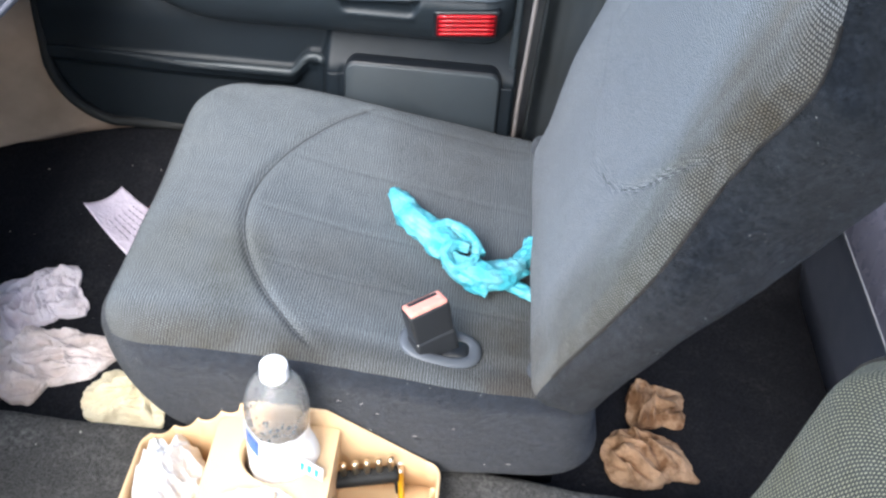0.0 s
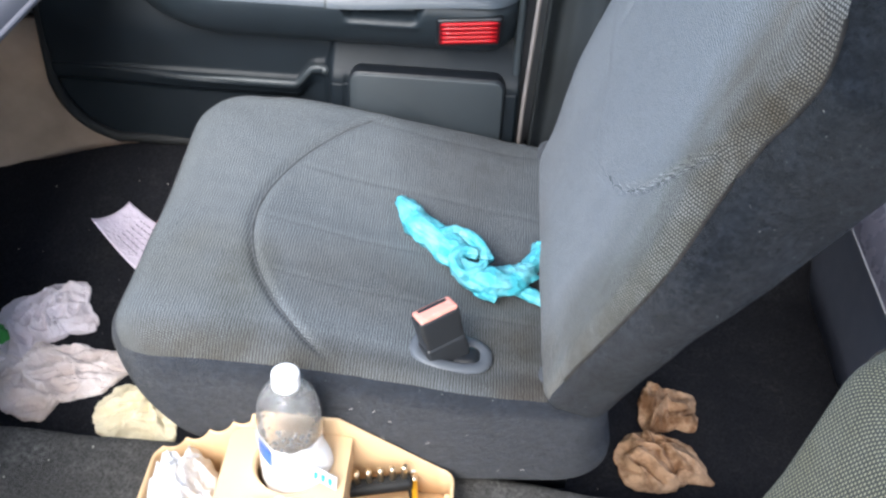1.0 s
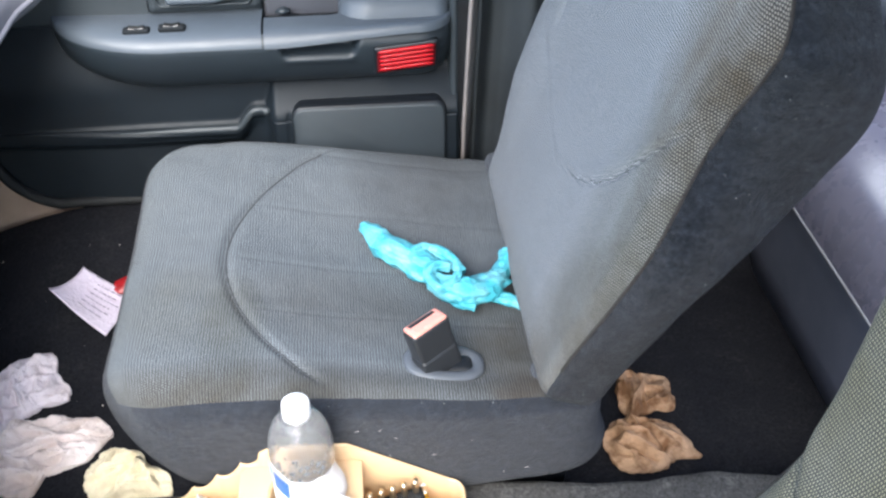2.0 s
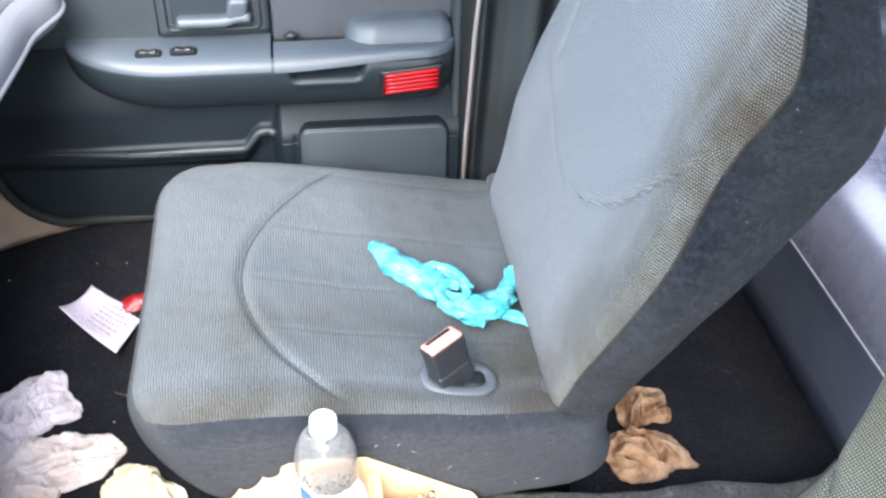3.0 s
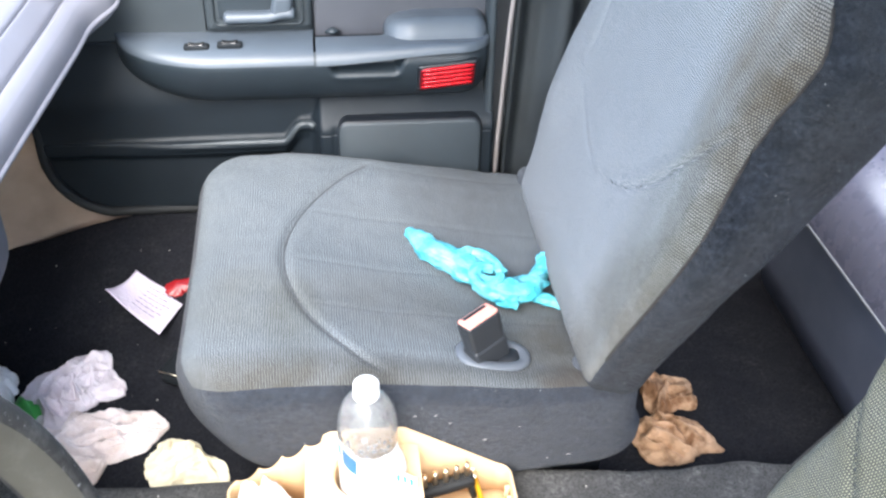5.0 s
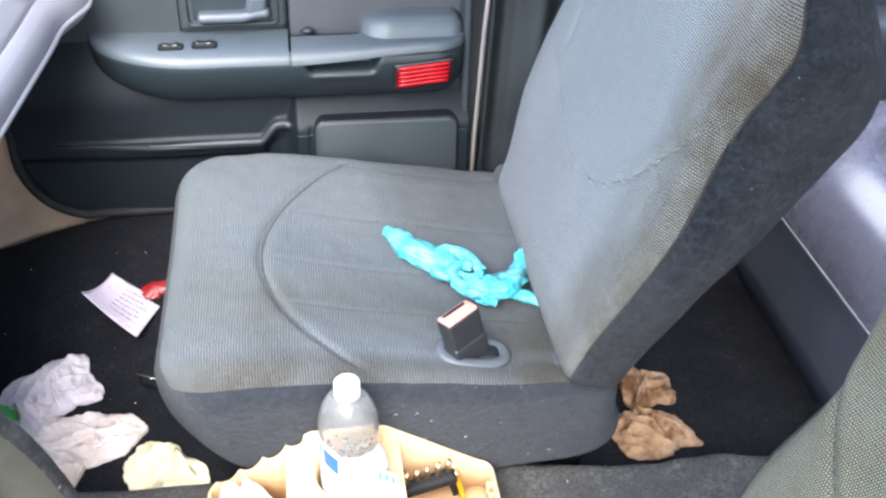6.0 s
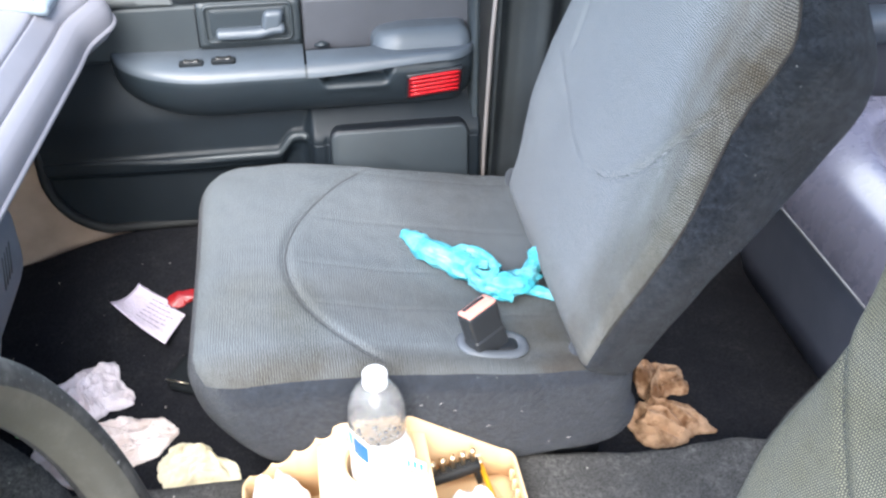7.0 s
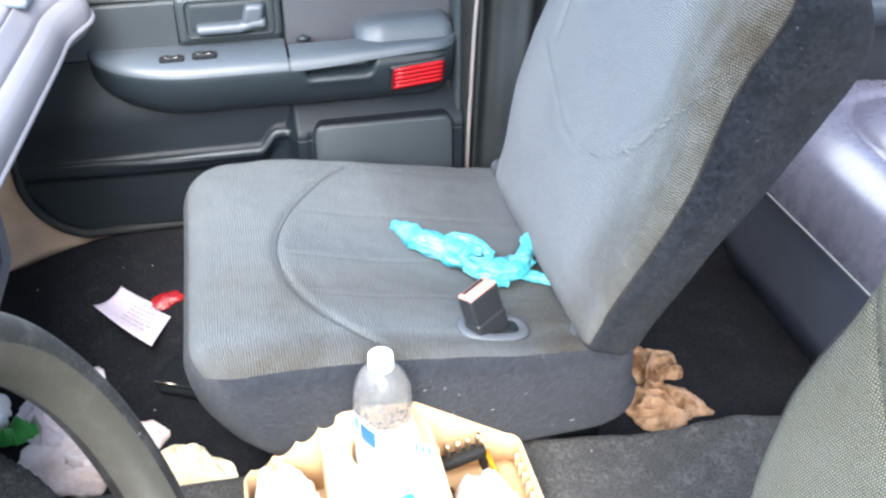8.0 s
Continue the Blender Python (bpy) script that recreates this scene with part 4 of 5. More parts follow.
        deep = 0.088 + 0.072 * smooth(0.20, 0.44, z) - 0.062 * smooth(0.44, 0.62, z)
        x = x / 0.12 * deep
        front = 1 - smooth(0.0, 0.03, x)
        d = abs(y) / wide
        x -= front * 0.012 * smooth(0.50, 0.86, d) * (1 - smooth(0.90, 1.0, d)) * smooth(0.05, 0.2, z)
        x += front * 0.010 * max(0.0, 1 - (d / 0.6) ** 2) * smooth(0.1, 0.3, z)
        x -= 0.003 * smooth(0.40, 0.10, z) * front * max(0.0, 1 - d * d)
        if front > 0:
            # a sewn panel: its lower edge swings up to the bolster on one side and up the far side
            line, slope = panel_line(y)
            g = (z - line) / math.hypot(1, slope * smooth(0.06, 0.13, abs(y)))
            seen = front * (1 - smooth(0.21, 0.25, y)) * (0.4 + 0.6 * smooth(-0.02, -0.14, y))
            x += seen * 0.0042 * math.exp(-(g / 0.0036) ** 2) - seen * 0.0022 * math.exp(-((g - 0.012) / 0.010) ** 2)
            if z > 0.28:
                g2 = y - 0.205 - 0.12 * (z - 0.33)
                x += front * smooth(0.28, 0.32, z) * 0.0045 * math.exp(-(g2 / 0.005) ** 2)
        y += math.copysign(0.012, y) * math.sin(math.pi * min(1.0, max(0.0, x / deep))) * smooth(0.80, 0.98, d) * smooth(0.02, 0.2, z)
        x += 0.0016 * noise.noise((x * 9, y * 9, z * 9 + 4)) + 0.0007 * noise.noise((x * 30, y * 30, z * 30))
        y += 0.0016 * noise.noise((x * 9 + 7, y * 5, z * 9))
        return Vector((x, y, z))

    bm = soft_box((0.0, -0.3, 0.0), (0.12, 0.3, 0.66), 0.036, 0.0042, bend_back)

    def woven(f, m):
        c = f.calc_center_median()
        return f[m] == 1 and c.z < 0.60

    bmesh.ops.recalc_face_normals(bm, faces=bm.faces)
    front, rest = split(bm, woven)
    rim = [v.co.copy() for v in front.verts if v.is_boundary and 0.06 < v.co.z < 0.58 and abs(v.co.y) > 0.15]
    edges = [[p + Vector((0.0005, 0, 0)) for p in sorted((p for p in rim if p.y * k > 0), key=lambda p: p.z)[::3]] for k in (-1, 1)]
    sits = mirror(Vector((0.275, 0.494, 0.238)))
    lean = pose(*sits, 0, recline, 0) @ Matrix.Diagonal((1, 1 if mirror(Vector((0, 1, 0))).y > mirror(Vector((0, 0, 0))).y else -1, 1, 1))
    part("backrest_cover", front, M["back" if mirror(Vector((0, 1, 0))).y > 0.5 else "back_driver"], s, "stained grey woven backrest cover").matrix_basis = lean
    part("backrest_side", rest, M["velour"], s, "dark blue-grey velour backrest bolster").matrix_basis = lean
    for side_seam in edges:
        part("edge_seam", tube(side_seam, 0.0021, 6), M["welt"], s, "brownish sewn edge of the cover").matrix_basis = lean

    def on_panel(y):
        z = panel_line(y)[0]
        return bend_back(Vector((0.0, y / back_wide(z) * 0.3, z))) + Vector((-0.0004, 0, 0))

    bm = bmesh.new()
    for k in range(34):
        y = -0.262 + 0.0066 * k
        add(bm, tube([on_panel(y + 0.0044 * q) for q in (0, 0.5, 1)], 0.0008 if k % 5 else 0.0005, 5))
    part("panel_stitching", bm, M["seam"], s, "dark stitches along the backrest panel").matrix_basis = lean
    for y in (0.300, 0.740):
        part("hinge_cover", soft_box((0.280, y - 0.018, 0.200), (0.330, y + 0.018, 0.248 + (0.032 if y > 0.5 else 0)), 0.016, 0.005, lambda p: mirror(p)), M["hinge"], s, "velour hinge cover")
    for y in (0.31, 0.70):
        part("rail", soft_box((-0.14, y - 0.02, 0.02), (0.34, y + 0.02, 0.135), 0.006, 0.03, lambda p: mirror(p)), M["black"], s, "black seat rail")
    # slot for the belt buckle
    ring = []
    for k in range(40):
        a = 2 * math.pi * k / 40
        x = 0.172 + 0.043 * math.copysign(abs(math.cos(a)) ** 0.7, math.cos(a))
        y = 0.310 + 0.024 * math.copysign(abs(math.sin(a)) ** 0.8, math.sin(a))
        ring.append(mirror(Vector((x, y, cushion_top(x) + 0.002 - 0.03 * (y - 0.310)))))
    part("buckle_bezel", tube(ring, 0.0085, 10, closed=True, flat=0.55), M["ring"], s, "blue-grey plastic buckle slot")
    part("buckle_hole", soft_box((0.135, 0.293, 0.225), (0.210, 0.328, 0.2525), 0.012, 0.006, lambda p: mirror(p)), M["black"], s, "black buckle slot opening")
    return s


seat("passenger_seat", lambda p: p, "grey cloth bucket seat with brown stains and worn covers")
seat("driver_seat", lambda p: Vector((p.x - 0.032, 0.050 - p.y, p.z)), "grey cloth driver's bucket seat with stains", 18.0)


def buckle():
    b = thing("seat_belt_buckle", (0.175, 0.305, 0.25), "black seat belt buckle standing out of the cushion", "seat belt buckle")
    up, side = Vector((-0.016, 0.006, 0.066)).normalized(), Vector((0.050, 0.028, -0.010))
    side = (side - up * side.dot(up)).normalized()
    m = Matrix.Translation((0.166, 0.309, 0.247)) @ Matrix((side, up.cross(side), up)).transposed().to_4x4()
    part("buckle_body", soft_box((-0.026, -0.0135, -0.015), (0.026, 0.0135, 0.071), 0.004, 0.004, lambda p: m @ Vector((p.x * (1 + 1.2 * max(0, p.z - 0.02)), p.y, p.z))), M["buckle"], b)
    part("sleeve", soft_box((-0.0275, -0.0146, -0.02), (0.0275, 0.0146, 0.030), 0.004, 0.004, lambda p: m @ p), M["buckle"], b)
    part("release_button", soft_box((-0.0255, -0.0126, 0.063), (0.0255, 0.0126, 0.0735), 0.002, 0.003, lambda p: m @ p), M["button"], b, "red release button with its sky reflection in the colour")
    part("tongue_slot", soft_box((-0.0195, 0.0035, 0.065), (0.0195, 0.0100, 0.0741), 0.001, 0.004, lambda p: m @ p), M["black"], b)
    return b


buckle()


def rear_seat():
    s = thing("rear_bench_seat", (1.0, 0.03, 0.0), "shiny grey vinyl rear bench seat", "car seat")

    # from the piping up a steep front, over a soft roll, then back along the top
    roll = bend([Vector((x, 0, z)) for x, z in ((0.757, 0.218), (0.763, 0.246), (0.777, 0.280), (0.802, 0.312), (0.838, 0.333), (0.885, 0.343), (0.96, 0.345), (1.06, 0.338), (1.18, 0.325), (1.30, 0.31))], 10)

    def top(i, y):
        x, z = roll[i].x, roll[i].z
        end = max(0.0, (abs(y - 0.045) - 0.745) / 0.06)
        z = 0.215 + (z - 0.215) * math.sqrt(max(0.0, 1 - min(1.0, end) ** 2))
        e = 9.0
        for cy in (0.43, -0.37):
            e = min(e, ((abs(x - 1.06) / 0.185) ** 3 + (abs(y - cy) / 0.30) ** 3) ** (1 / 3))
        z += 0.016 * (1 - smooth(0.75, 1.0, e)) - 0.010 * math.exp(-((e - 1.0) / 0.04) ** 2)
        return (x, y, z + 0.003 * noise.noise((x * 6, y * 6, 2)))

    part("cushion", sheet(list(range(len(roll))), spread(-0.76, 0.85, 0.010), top), M["rear"], s, "glossy lilac-grey vinyl cushion")
    part("riser", soft_box((0.768, -0.76, 0.0), (1.2, 0.85, 0.222), 0.008, 0.05), M["rear_lo"], s, "dark vinyl front riser")
    part("piping", tube([(0.758, y, 0.217) for y in spread(-0.75, 0.84, 0.05)], 0.0028, 6), M["piping"], s, "thin white piping")
    part("backrest", soft_box((0.0, -0.80, 0.0), (0.14, 0.80, 0.55), 0.06, 0.03, lambda p: pose(1.17, 0.04, 0.31, 0, 18, 0) @ p), M["rear"], s)
    return s


rear_seat()


# ---- steering wheel ----
def steering_wheel():
    c, r, tilt = Vector((-0.268, -0.3096, 0.5433)), 0.1952, radians(21.1)
    n = Vector((math.cos(tilt), 0, math.sin(tilt)))
    u = Vector((0, 1, 0))
    v = n.cross(u)
    w = thing("steering_wheel", c, "worn black steering wheel with a dusty rim", "steering wheel")

    bm = bmesh.new()
    rings = []
    for k in range(96):
        a = 2 * math.pi * k / 96
        out = math.cos(a) * u + math.sin(a) * v
        rings.append([bm.verts.new(c + out * (r + 0.0243 * math.cos(q)) + n * (0.0243 * math.sin(q))) for q in (2 * math.pi * j / 16 for j in range(16))])
    for a, b in zip(rings, rings[1:] + rings[:1]):
        for j in range(16):
            bm.faces.new((a[j], a[(j + 1) % 16], b[(j + 1) % 16], b[j]))
    bm2 = bm.copy()
    bm.faces.ensure_lookup_table(), bm2.faces.ensure_lookup_table()

    def is_in(f):
        q = f.calc_center_median() - c
        a = math.degrees(math.atan2(q.dot(n), (q - n * q.dot(n)).length - r))
        return 118 < a or a < -152
    bmesh.ops.delete(bm, geom=[f for f in bm.faces if is_in(f)], context="FACES")
    bmesh.ops.delete(bm2, geom=[f for f in bm2.faces if not is_in(f)], context="FACES")
    part("rim", bm, M["wheel"], w, "scuffed black rim")
    part("rim_inner", bm2, M["wheel_in"], w, "worn olive-grey inner rim")
    part("hub", soft_box((-0.07, -0.09, -0.075), (0.07, 0.09, -0.03), 0.03, 0.015, lambda p: c + p.y * u + p.x * v + p.z * n), M["door_mid"], w)
    for a in (radians(180), radians(262)):
        out = math.cos(a) * u + math.sin(a) * v
        part("spoke", tube([c + out * 0.07 - n * 0.05, c + out * 0.12 - n * 0.035, c + out * 0.178 - n * 0.008], 0.014, 10, flat=0.6), M["door_mid"], w)
    part("column", tube([c - n * 0.07, c - n * 0.26], 0.045, 16), M["door_mid"], w, "dark steering column")
    return w


steering_wheel()


# ---- tray on the hump and what lies in it ----
T0 = HUMP + 0.006


def rim_z(x):
    """Height of the tray's far wall: low ends, a tall stretch round the cup holder, finger notches on one slope."""
    z = 0.138 + 0.076 * min(1.0, max(0.0, (x + 0.180) / 0.130)) - 0.080 * min(1.0, max(0.0, (x - 0.045) / 0.125))
    if -0.175 < x < -0.06:
        z -= 0.012 * abs(math.sin(math.pi * (x + 0.1755) / 0.031)) ** 0.7
    return z


def organizer_tray():
    t = thing("organizer_tray", (0.0, 0.09, T0), "tan moulded plastic console tray with a cup holder", "tray")
    x0, x1, y0, y1, th = -0.186, 0.188, -0.075, 0.227, 0.005
    part("tray_base", soft_box((x0 + 0.004, y0 + 0.004, T0), (x1 - 0.004, y1 - 0.004, T0 + 0.006), 0.003, 0.02), M["tray"], t)

    def wall(along, inside):
        """Far wall and its rolled top, as one loop of thickness."""
        bm = bmesh.new()
        rows = []
        for p, q, top in along:
            rows.append([bm.verts.new((*p, T0)), bm.verts.new((*p, top - 0.003)), bm.verts.new(((p[0] * 2 + q[0]) / 3, (p[1] * 2 + q[1]) / 3, top)),
                         bm.verts.new(((p[0] + 2 * q[0]) / 3, (p[1] + 2 * q[1]) / 3, top)), bm.verts.new((*q, top - 0.003)), bm.verts.new((*q, T0))])
        for a, b in zip(rows, rows[1:]):
            for k in range(6):
                bm.faces.new((a[k], a[(k + 1) % 6], b[(k + 1) % 6], b[k]))
        bm.faces.new(rows[0]), bm.faces.new(rows[-1])
        return bm

    rc = 0.022
    run = []
    for y in spread(y0, y1 - rc, 0.02):
        run.append(((x0, y), (x0 + th, y), rim_z(x0)))
    for k in range(1, 8):
        a = math.pi / 2 * k / 8
        run.append(((x0 + rc - rc * math.cos(a), y1 - rc + rc * math.sin(a)), (x0 + rc - (rc - th) * math.cos(a), y1 - rc + (rc - th) * math.sin(a)), rim_z(x0 + rc - rc * math.cos(a))))
    for x in spread(x0 + rc, x1 - rc, 0.003):
        run.append(((x, y1), (x, y1 - th), rim_z(x)))
    for k in range(1, 8):
        a = math.pi / 2 * k / 8
        run.append(((x1 - rc + rc * math.sin(a), y1 - rc + rc * math.cos(a)), (x1 - rc + (rc - th) * math.sin(a), y1 - rc + (rc - th) * math.cos(a)), rim_z(x1)))
    for y in reversed(spread(y0, y1 - rc, 0.02)):
        run.append(((x1, y), (x1 - th, y), rim_z(x1)))
    part("tray_wall", wall(run, True), M["tray"], t)
    part("front_wall", wall([((x, y0), (x, y0 + th), 0.125) for x in spread(x0, x1, 0.02)], True), M["tray"], t)
    # block with the cup hole
    bx0, bx1, by0, by1, bz = -0.083, 0.062, 0.02, y1 - th - 0.001, 0.188
    cx, cy, cr = -0.004, 0.177, 0.0425
    bm = bmesh.new()
    n = 56
    hole, low, rimv, foot, lipv = [], [], [], [], []
    for k in range(n):
        a = 2 * math.pi * k / n
        dx, dy = math.cos(a), math.sin(a)
        s = min((bx1 - cx) / dx if dx > 1e-6 else 9, (bx0 - cx) / dx if dx < -1e-6 else 9, (by1 - cy) / dy if dy > 1e-6 else 9, (by0 - cy) / dy if dy < -1e-6 else 9)
        low.append(bm.verts.new((cx + cr * 0.93 * dx, cy + cr * 0.93 * dy, T0 + 0.008)))
        hole.append(bm.verts.new((cx + cr * dx, cy + min(cr * dy, by1 - cy - 0.001), bz - 0.004)))
        lipv.append(bm.verts.new((cx + (cr + 0.003) * dx, cy + min((cr + 0.003) * dy, by1 - cy - 0.0005), bz)))
        rimv.append(bm.verts.new((cx + s * dx, cy + s * dy, bz - 0.001)))
        foot.append(bm.verts.new((cx + s * dx, cy + s * dy, T0 + 0.006)))
    for rows in ((low, hole), (hole, lipv), (lipv, rimv), (rimv, foot)):
        for k in range(n):
            a, b = rows
            bm.faces.new((a[k], a[(k + 1) % n], b[(k + 1) % n], b[k]))
    bm.faces.new(low)
    part("cup_holder", bm, M["tray"], t, "tan cup holder block with a round hole", flat=True)
    for k in range(7):
        y = 0.085 + 0.018 * k
        part("rib", soft_box((0.176, y, 0.098), (0.1835, y + 0.004, 0.122), 0.0015, 0.006), M["tray"], t)
    return t


organizer_tray()


def water_bottle():
    c = (-0.003, 0.180, T0 + 0.010)
    zs = 0.968
    b = thing("water_bottle", c, "clear plastic water bottle with a white cap and torn label", "bottle")
    outer = [(0.026, 0.0), (0.034, 0.004), (0.0358, 0.012)]
    for k in range(10):
        z = 0.020 + 0.0125 * k
        outer += [(0.0358, z), (0.0347, z + 0.005), (0.0358, z + 0.010)]
    outer += [(0.0366, 0.152), (0.0370, 0.170), (0.0368, 0.184), (0.0358, 0.196), (0.0335, 0.207), (0.0298, 0.217), (0.0245, 0.2255), (0.0185, 0.2310), (0.0145, 0.2335), (0.0138, 0.236), (0.0138, 0.240)]
    inner = [(r - 0.0012, z + (0.0015 if z < 0.01 else 0)) for r, z in outer]
    part("bottle_body", lathe([(r, z * zs) for r, z in outer + inner[::-1]], c, 48, False), M["pet"], b)
    cap = [(0.0, 0.2545), (0.0135, 0.2545), (0.0152, 0.2525)]
    cap += [(0.0156, 0.250), (0.0156, 0.2395), (0.0160, 0.2385), (0.0160, 0.2335), (0.0140, 0.2335)]
    part("cap", lathe([(max(r, 0.0005), z * zs) for r, z in cap], c, 48, False), M["cap"], b, "white screw cap")
    # label, peeling at its edges
    def wrap(a, z):
        peel = 0.010 * smooth(0.5, 0.9, a / 3.6) * smooth(0.140, 0.110, z)
        r = 0.0368 + peel + 0.0006 * math.sin(a * 9 + z * 200)
        q = radians(160) + a
        return (c[0] + r * math.cos(q), c[1] + r * math.sin(q), c[2] + z - 0.35 * peel)
    torn = lambda a, t: wrap(a, 0.075 + t * (0.092 - 0.012 * smooth(0.9, 1.9, a) + 0.001 * math.sin(a * 11)))
    part("label", sheet(spread(0.0, 3.6, 0.08), spread(0.0, 1.0, 0.08), torn), M["label"], b, "white paper-like label film")
    def patch(a0, a1, z0, z1, off):
        def f(a, z):
            q = radians(160) + a
            return (c[0] + (0.0374 + off) * math.cos(q), c[1] + (0.0374 + off) * math.sin(q), c[2] + z - 0.020 * (a - 0.7))
        return sheet(spread(a0, a1, 0.05), spread(z0, z1, 0.006), f)
    part("label_mark", patch(0.95, 1.50, 0.142, 0.168, 0.0012), M["blue"], b, "blue printed patch")
    part("label_mark", patch(0.62, 0.86, 0.147, 0.166, 0.0012), M["cyan"], b, "cyan printed patch")
    # loose flap of the label beside the bottle
    flap = sheet(spread(0.0, 0.036, 0.004), spread(0.0, 0.018, 0.006), lambda p, q: (0.018 + p, 0.142 + q * 0.4 - p * 0.05, 0.203 - 0.25 * p + q * 0.8 + 0.004 * math.sin(p * 120)))
    part("label_flap", thicken(flap, (0, 0, -0.0006)), M["label"], b)
    for k in range(3):
        x = 0.029 + 0.0080 * k
        part("label_mark", thicken(sheet([x, x + 0.004], [0.0, 0.009], lambda p, q: (p, 0.139 + q * 0.4 - 0.05 * (p - 0.018), 0.2095 - 0.25 * (p - 0.018) + q * 0.8 + 0.004 * math.sin((p - 0.018) * 120))), (0, 0, 0.0008)), M["cyan"], b, "cyan printed bar")
    bm = bmesh.new()
    rnd = random.Random(5)
    for _ in range(150):
        a, z = rnd.uniform(0, 6.28), rnd.gauss(0.172, 0.009)
        r = 0.0346 if z < 0.176 else 0.0346 - (z - 0.176) * 0.22
        s = rnd.uniform(0.0009, 0.0026)
        bmesh.ops.create_icosphere(bm, subdivisions=1, radius=s, matrix=Matrix.Translation((c[0] + (r - 0.0012) * math.cos(a), c[1] + (r - 0.0012) * math.sin(a), c[2] + z)))
    ob = part("droplets", bm, M["drops"], b, "beads of water inside the bottle")
    ob["kind"] = "stuff"
    return b


water_bottle()


def bit_holder():
    m = pose(0.092, 0.198, 0.125, 8, -6, 10)
    b = thing("bit_holder", m.translation, "black rubber strip holding steel screwdriver bits", "bit holder")
    part("strip", soft_box((-0.045, -0.009, -0.008), (0.045, 0.009, 0.008), 0.003, 0.006, lambda p: m @ p), M["rubber"], b)
    for k in range(6):
        x = -0.036 + 0.0145 * k
        part("bit", tube([m @ Vector((x, 0.002, -0.002)), m @ Vector((x, 0.004, 0.022)), m @ Vector((x + 0.001, 0.005, 0.030))], 0.0040, 6), M["steel"], b, "steel hexagonal bit")
    for x in (-0.040, 0.042):
        part("foot", soft_box((x - 0.004, -0.008, -0.0378), (x + 0.004, 0.008, -0.006), 0.001, 0.01, lambda p: m @ p), M["rubber"], b)
    return b



bit_holder()


def corrugated_hose():
    line = [Vector((0.0735, y, T0 + 0.020)) for y in spread(0.060, 0.165, 0.0022)]
    bm = tube(line, lambda t: 0.0098 + 0.0022 * math.cos(t * 2 * math.pi * 8), 14)
    return single("corrugated_hose", bm, M["hose"], "short brown ribbed plastic hose in the tray", "hose")


corrugated_hose()


def pencil():
    a, b = Vector((0.138, 0.210, 0.124)), Vector((0.156, 0.090, 0.0985))
    d = (b - a).normalized()
    p = thing("pencil", b, "yellow painted wooden pencil", "pencil")
    part("shaft", tube([a, b], 0.0040, 6), M["yellow_paint"], p)
    part("ferrule", tube([a - d * 0.010, a + d * 0.001], 0.0043, 10), M["steel"], p, "bright metal ferrule")
    part("eraser", tube([a - d * 0.016, a - d * 0.010], 0.0038, 10), M["tissue"], p)
    return p


pencil()


def crumple(name, material, place, size, height, seed, label, category, turn=0.0, lobes=0.22, fold=1.0, group="", sit=True):
    """A thrown-down rag or paper: ragged outline, sharp folds, thin turned edges."""
    rnd = random.Random(seed)
    off = Vector((rnd.uniform(-50, 50), rnd.uniform(-50, 50), rnd.uniform(-50, 50)))
    bm = bmesh.new()
    n, rings = 96, 34
    ct, st = math.cos(radians(turn)), math.sin(radians(turn))
    rows = []

    def spot(k, i):
        a = 2 * math.pi * k / n
        rho = i / rings
        q = Vector((math.cos(a), math.sin(a), 0))
        out = 1 + lobes * 1.7 * noise.noise(q * 1.4 + off) + lobes * 0.8 * noise.noise(q * 3.6 + off) + 0.05 * noise.noise(q * 11 + off)
        x, y = size[0] * rho * out * q.x, size[1] * rho * out * q.y
        w = Vector((x, y, 0))
        bendy = Vector((noise.noise(w * 16 + off), noise.noise(w * 16 - off), 0)) * 0.012
        r1 = 1 - abs(noise.noise((w + bendy) * 21 + off)) * 2
        r2 = 1 - abs(noise.noise((w + bendy) * 47 - off)) * 2
        r3 = noise.noise(w * 110 + off)
        body = math.sqrt(max(0.0, 1 - rho ** 2.2))
        z = height * (body * (0.42 + 0.30 * fold * r1 + 0.16 * fold * r2 + 0.05 * r3 + 0.30 * noise.noise(w * 9 + off)) + 0.10 * max(0.0, r2) * (1 - body))
        z = max(z, 0.0015 + 0.002 * (1 - rho))
        x += 0.006 * fold * r2 * rho
        gx, gy = place[0] + ct * x - st * y, place[1] + st * x + ct * y
        base = floor_z(gx, gy) + place[2] if sit else place[2]
        return (gx, gy, base + 0.003 + z)

    centre = bm.verts.new(spot(0, 0))
    for i in range(1, rings + 1):
        rows.append([bm.verts.new(spot(k, i)) for k in range(n)])
    for k in range(n):
        bm.faces.new((centre, rows[0][k], rows[0][(k + 1) % n]))
    for a, b in zip(rows, rows[1:]):
        for k in range(n):
            bm.faces.new((a[k], b[k], b[(k + 1) % n], a[(k + 1) % n]))
    foot = [bm.verts.new((v.co.x, v.co.y, v.co.z - 0.0025 - (place[2] if sit else 0))) for v in rows[-1]]
    for k in range(n):
        bm.faces.new((rows[-1][k], foot[k], foot[(k + 1) % n], rows[-1][(k + 1) % n]))
    bm.faces.new(foot)
    return single(name, bm, material, label, category, group)


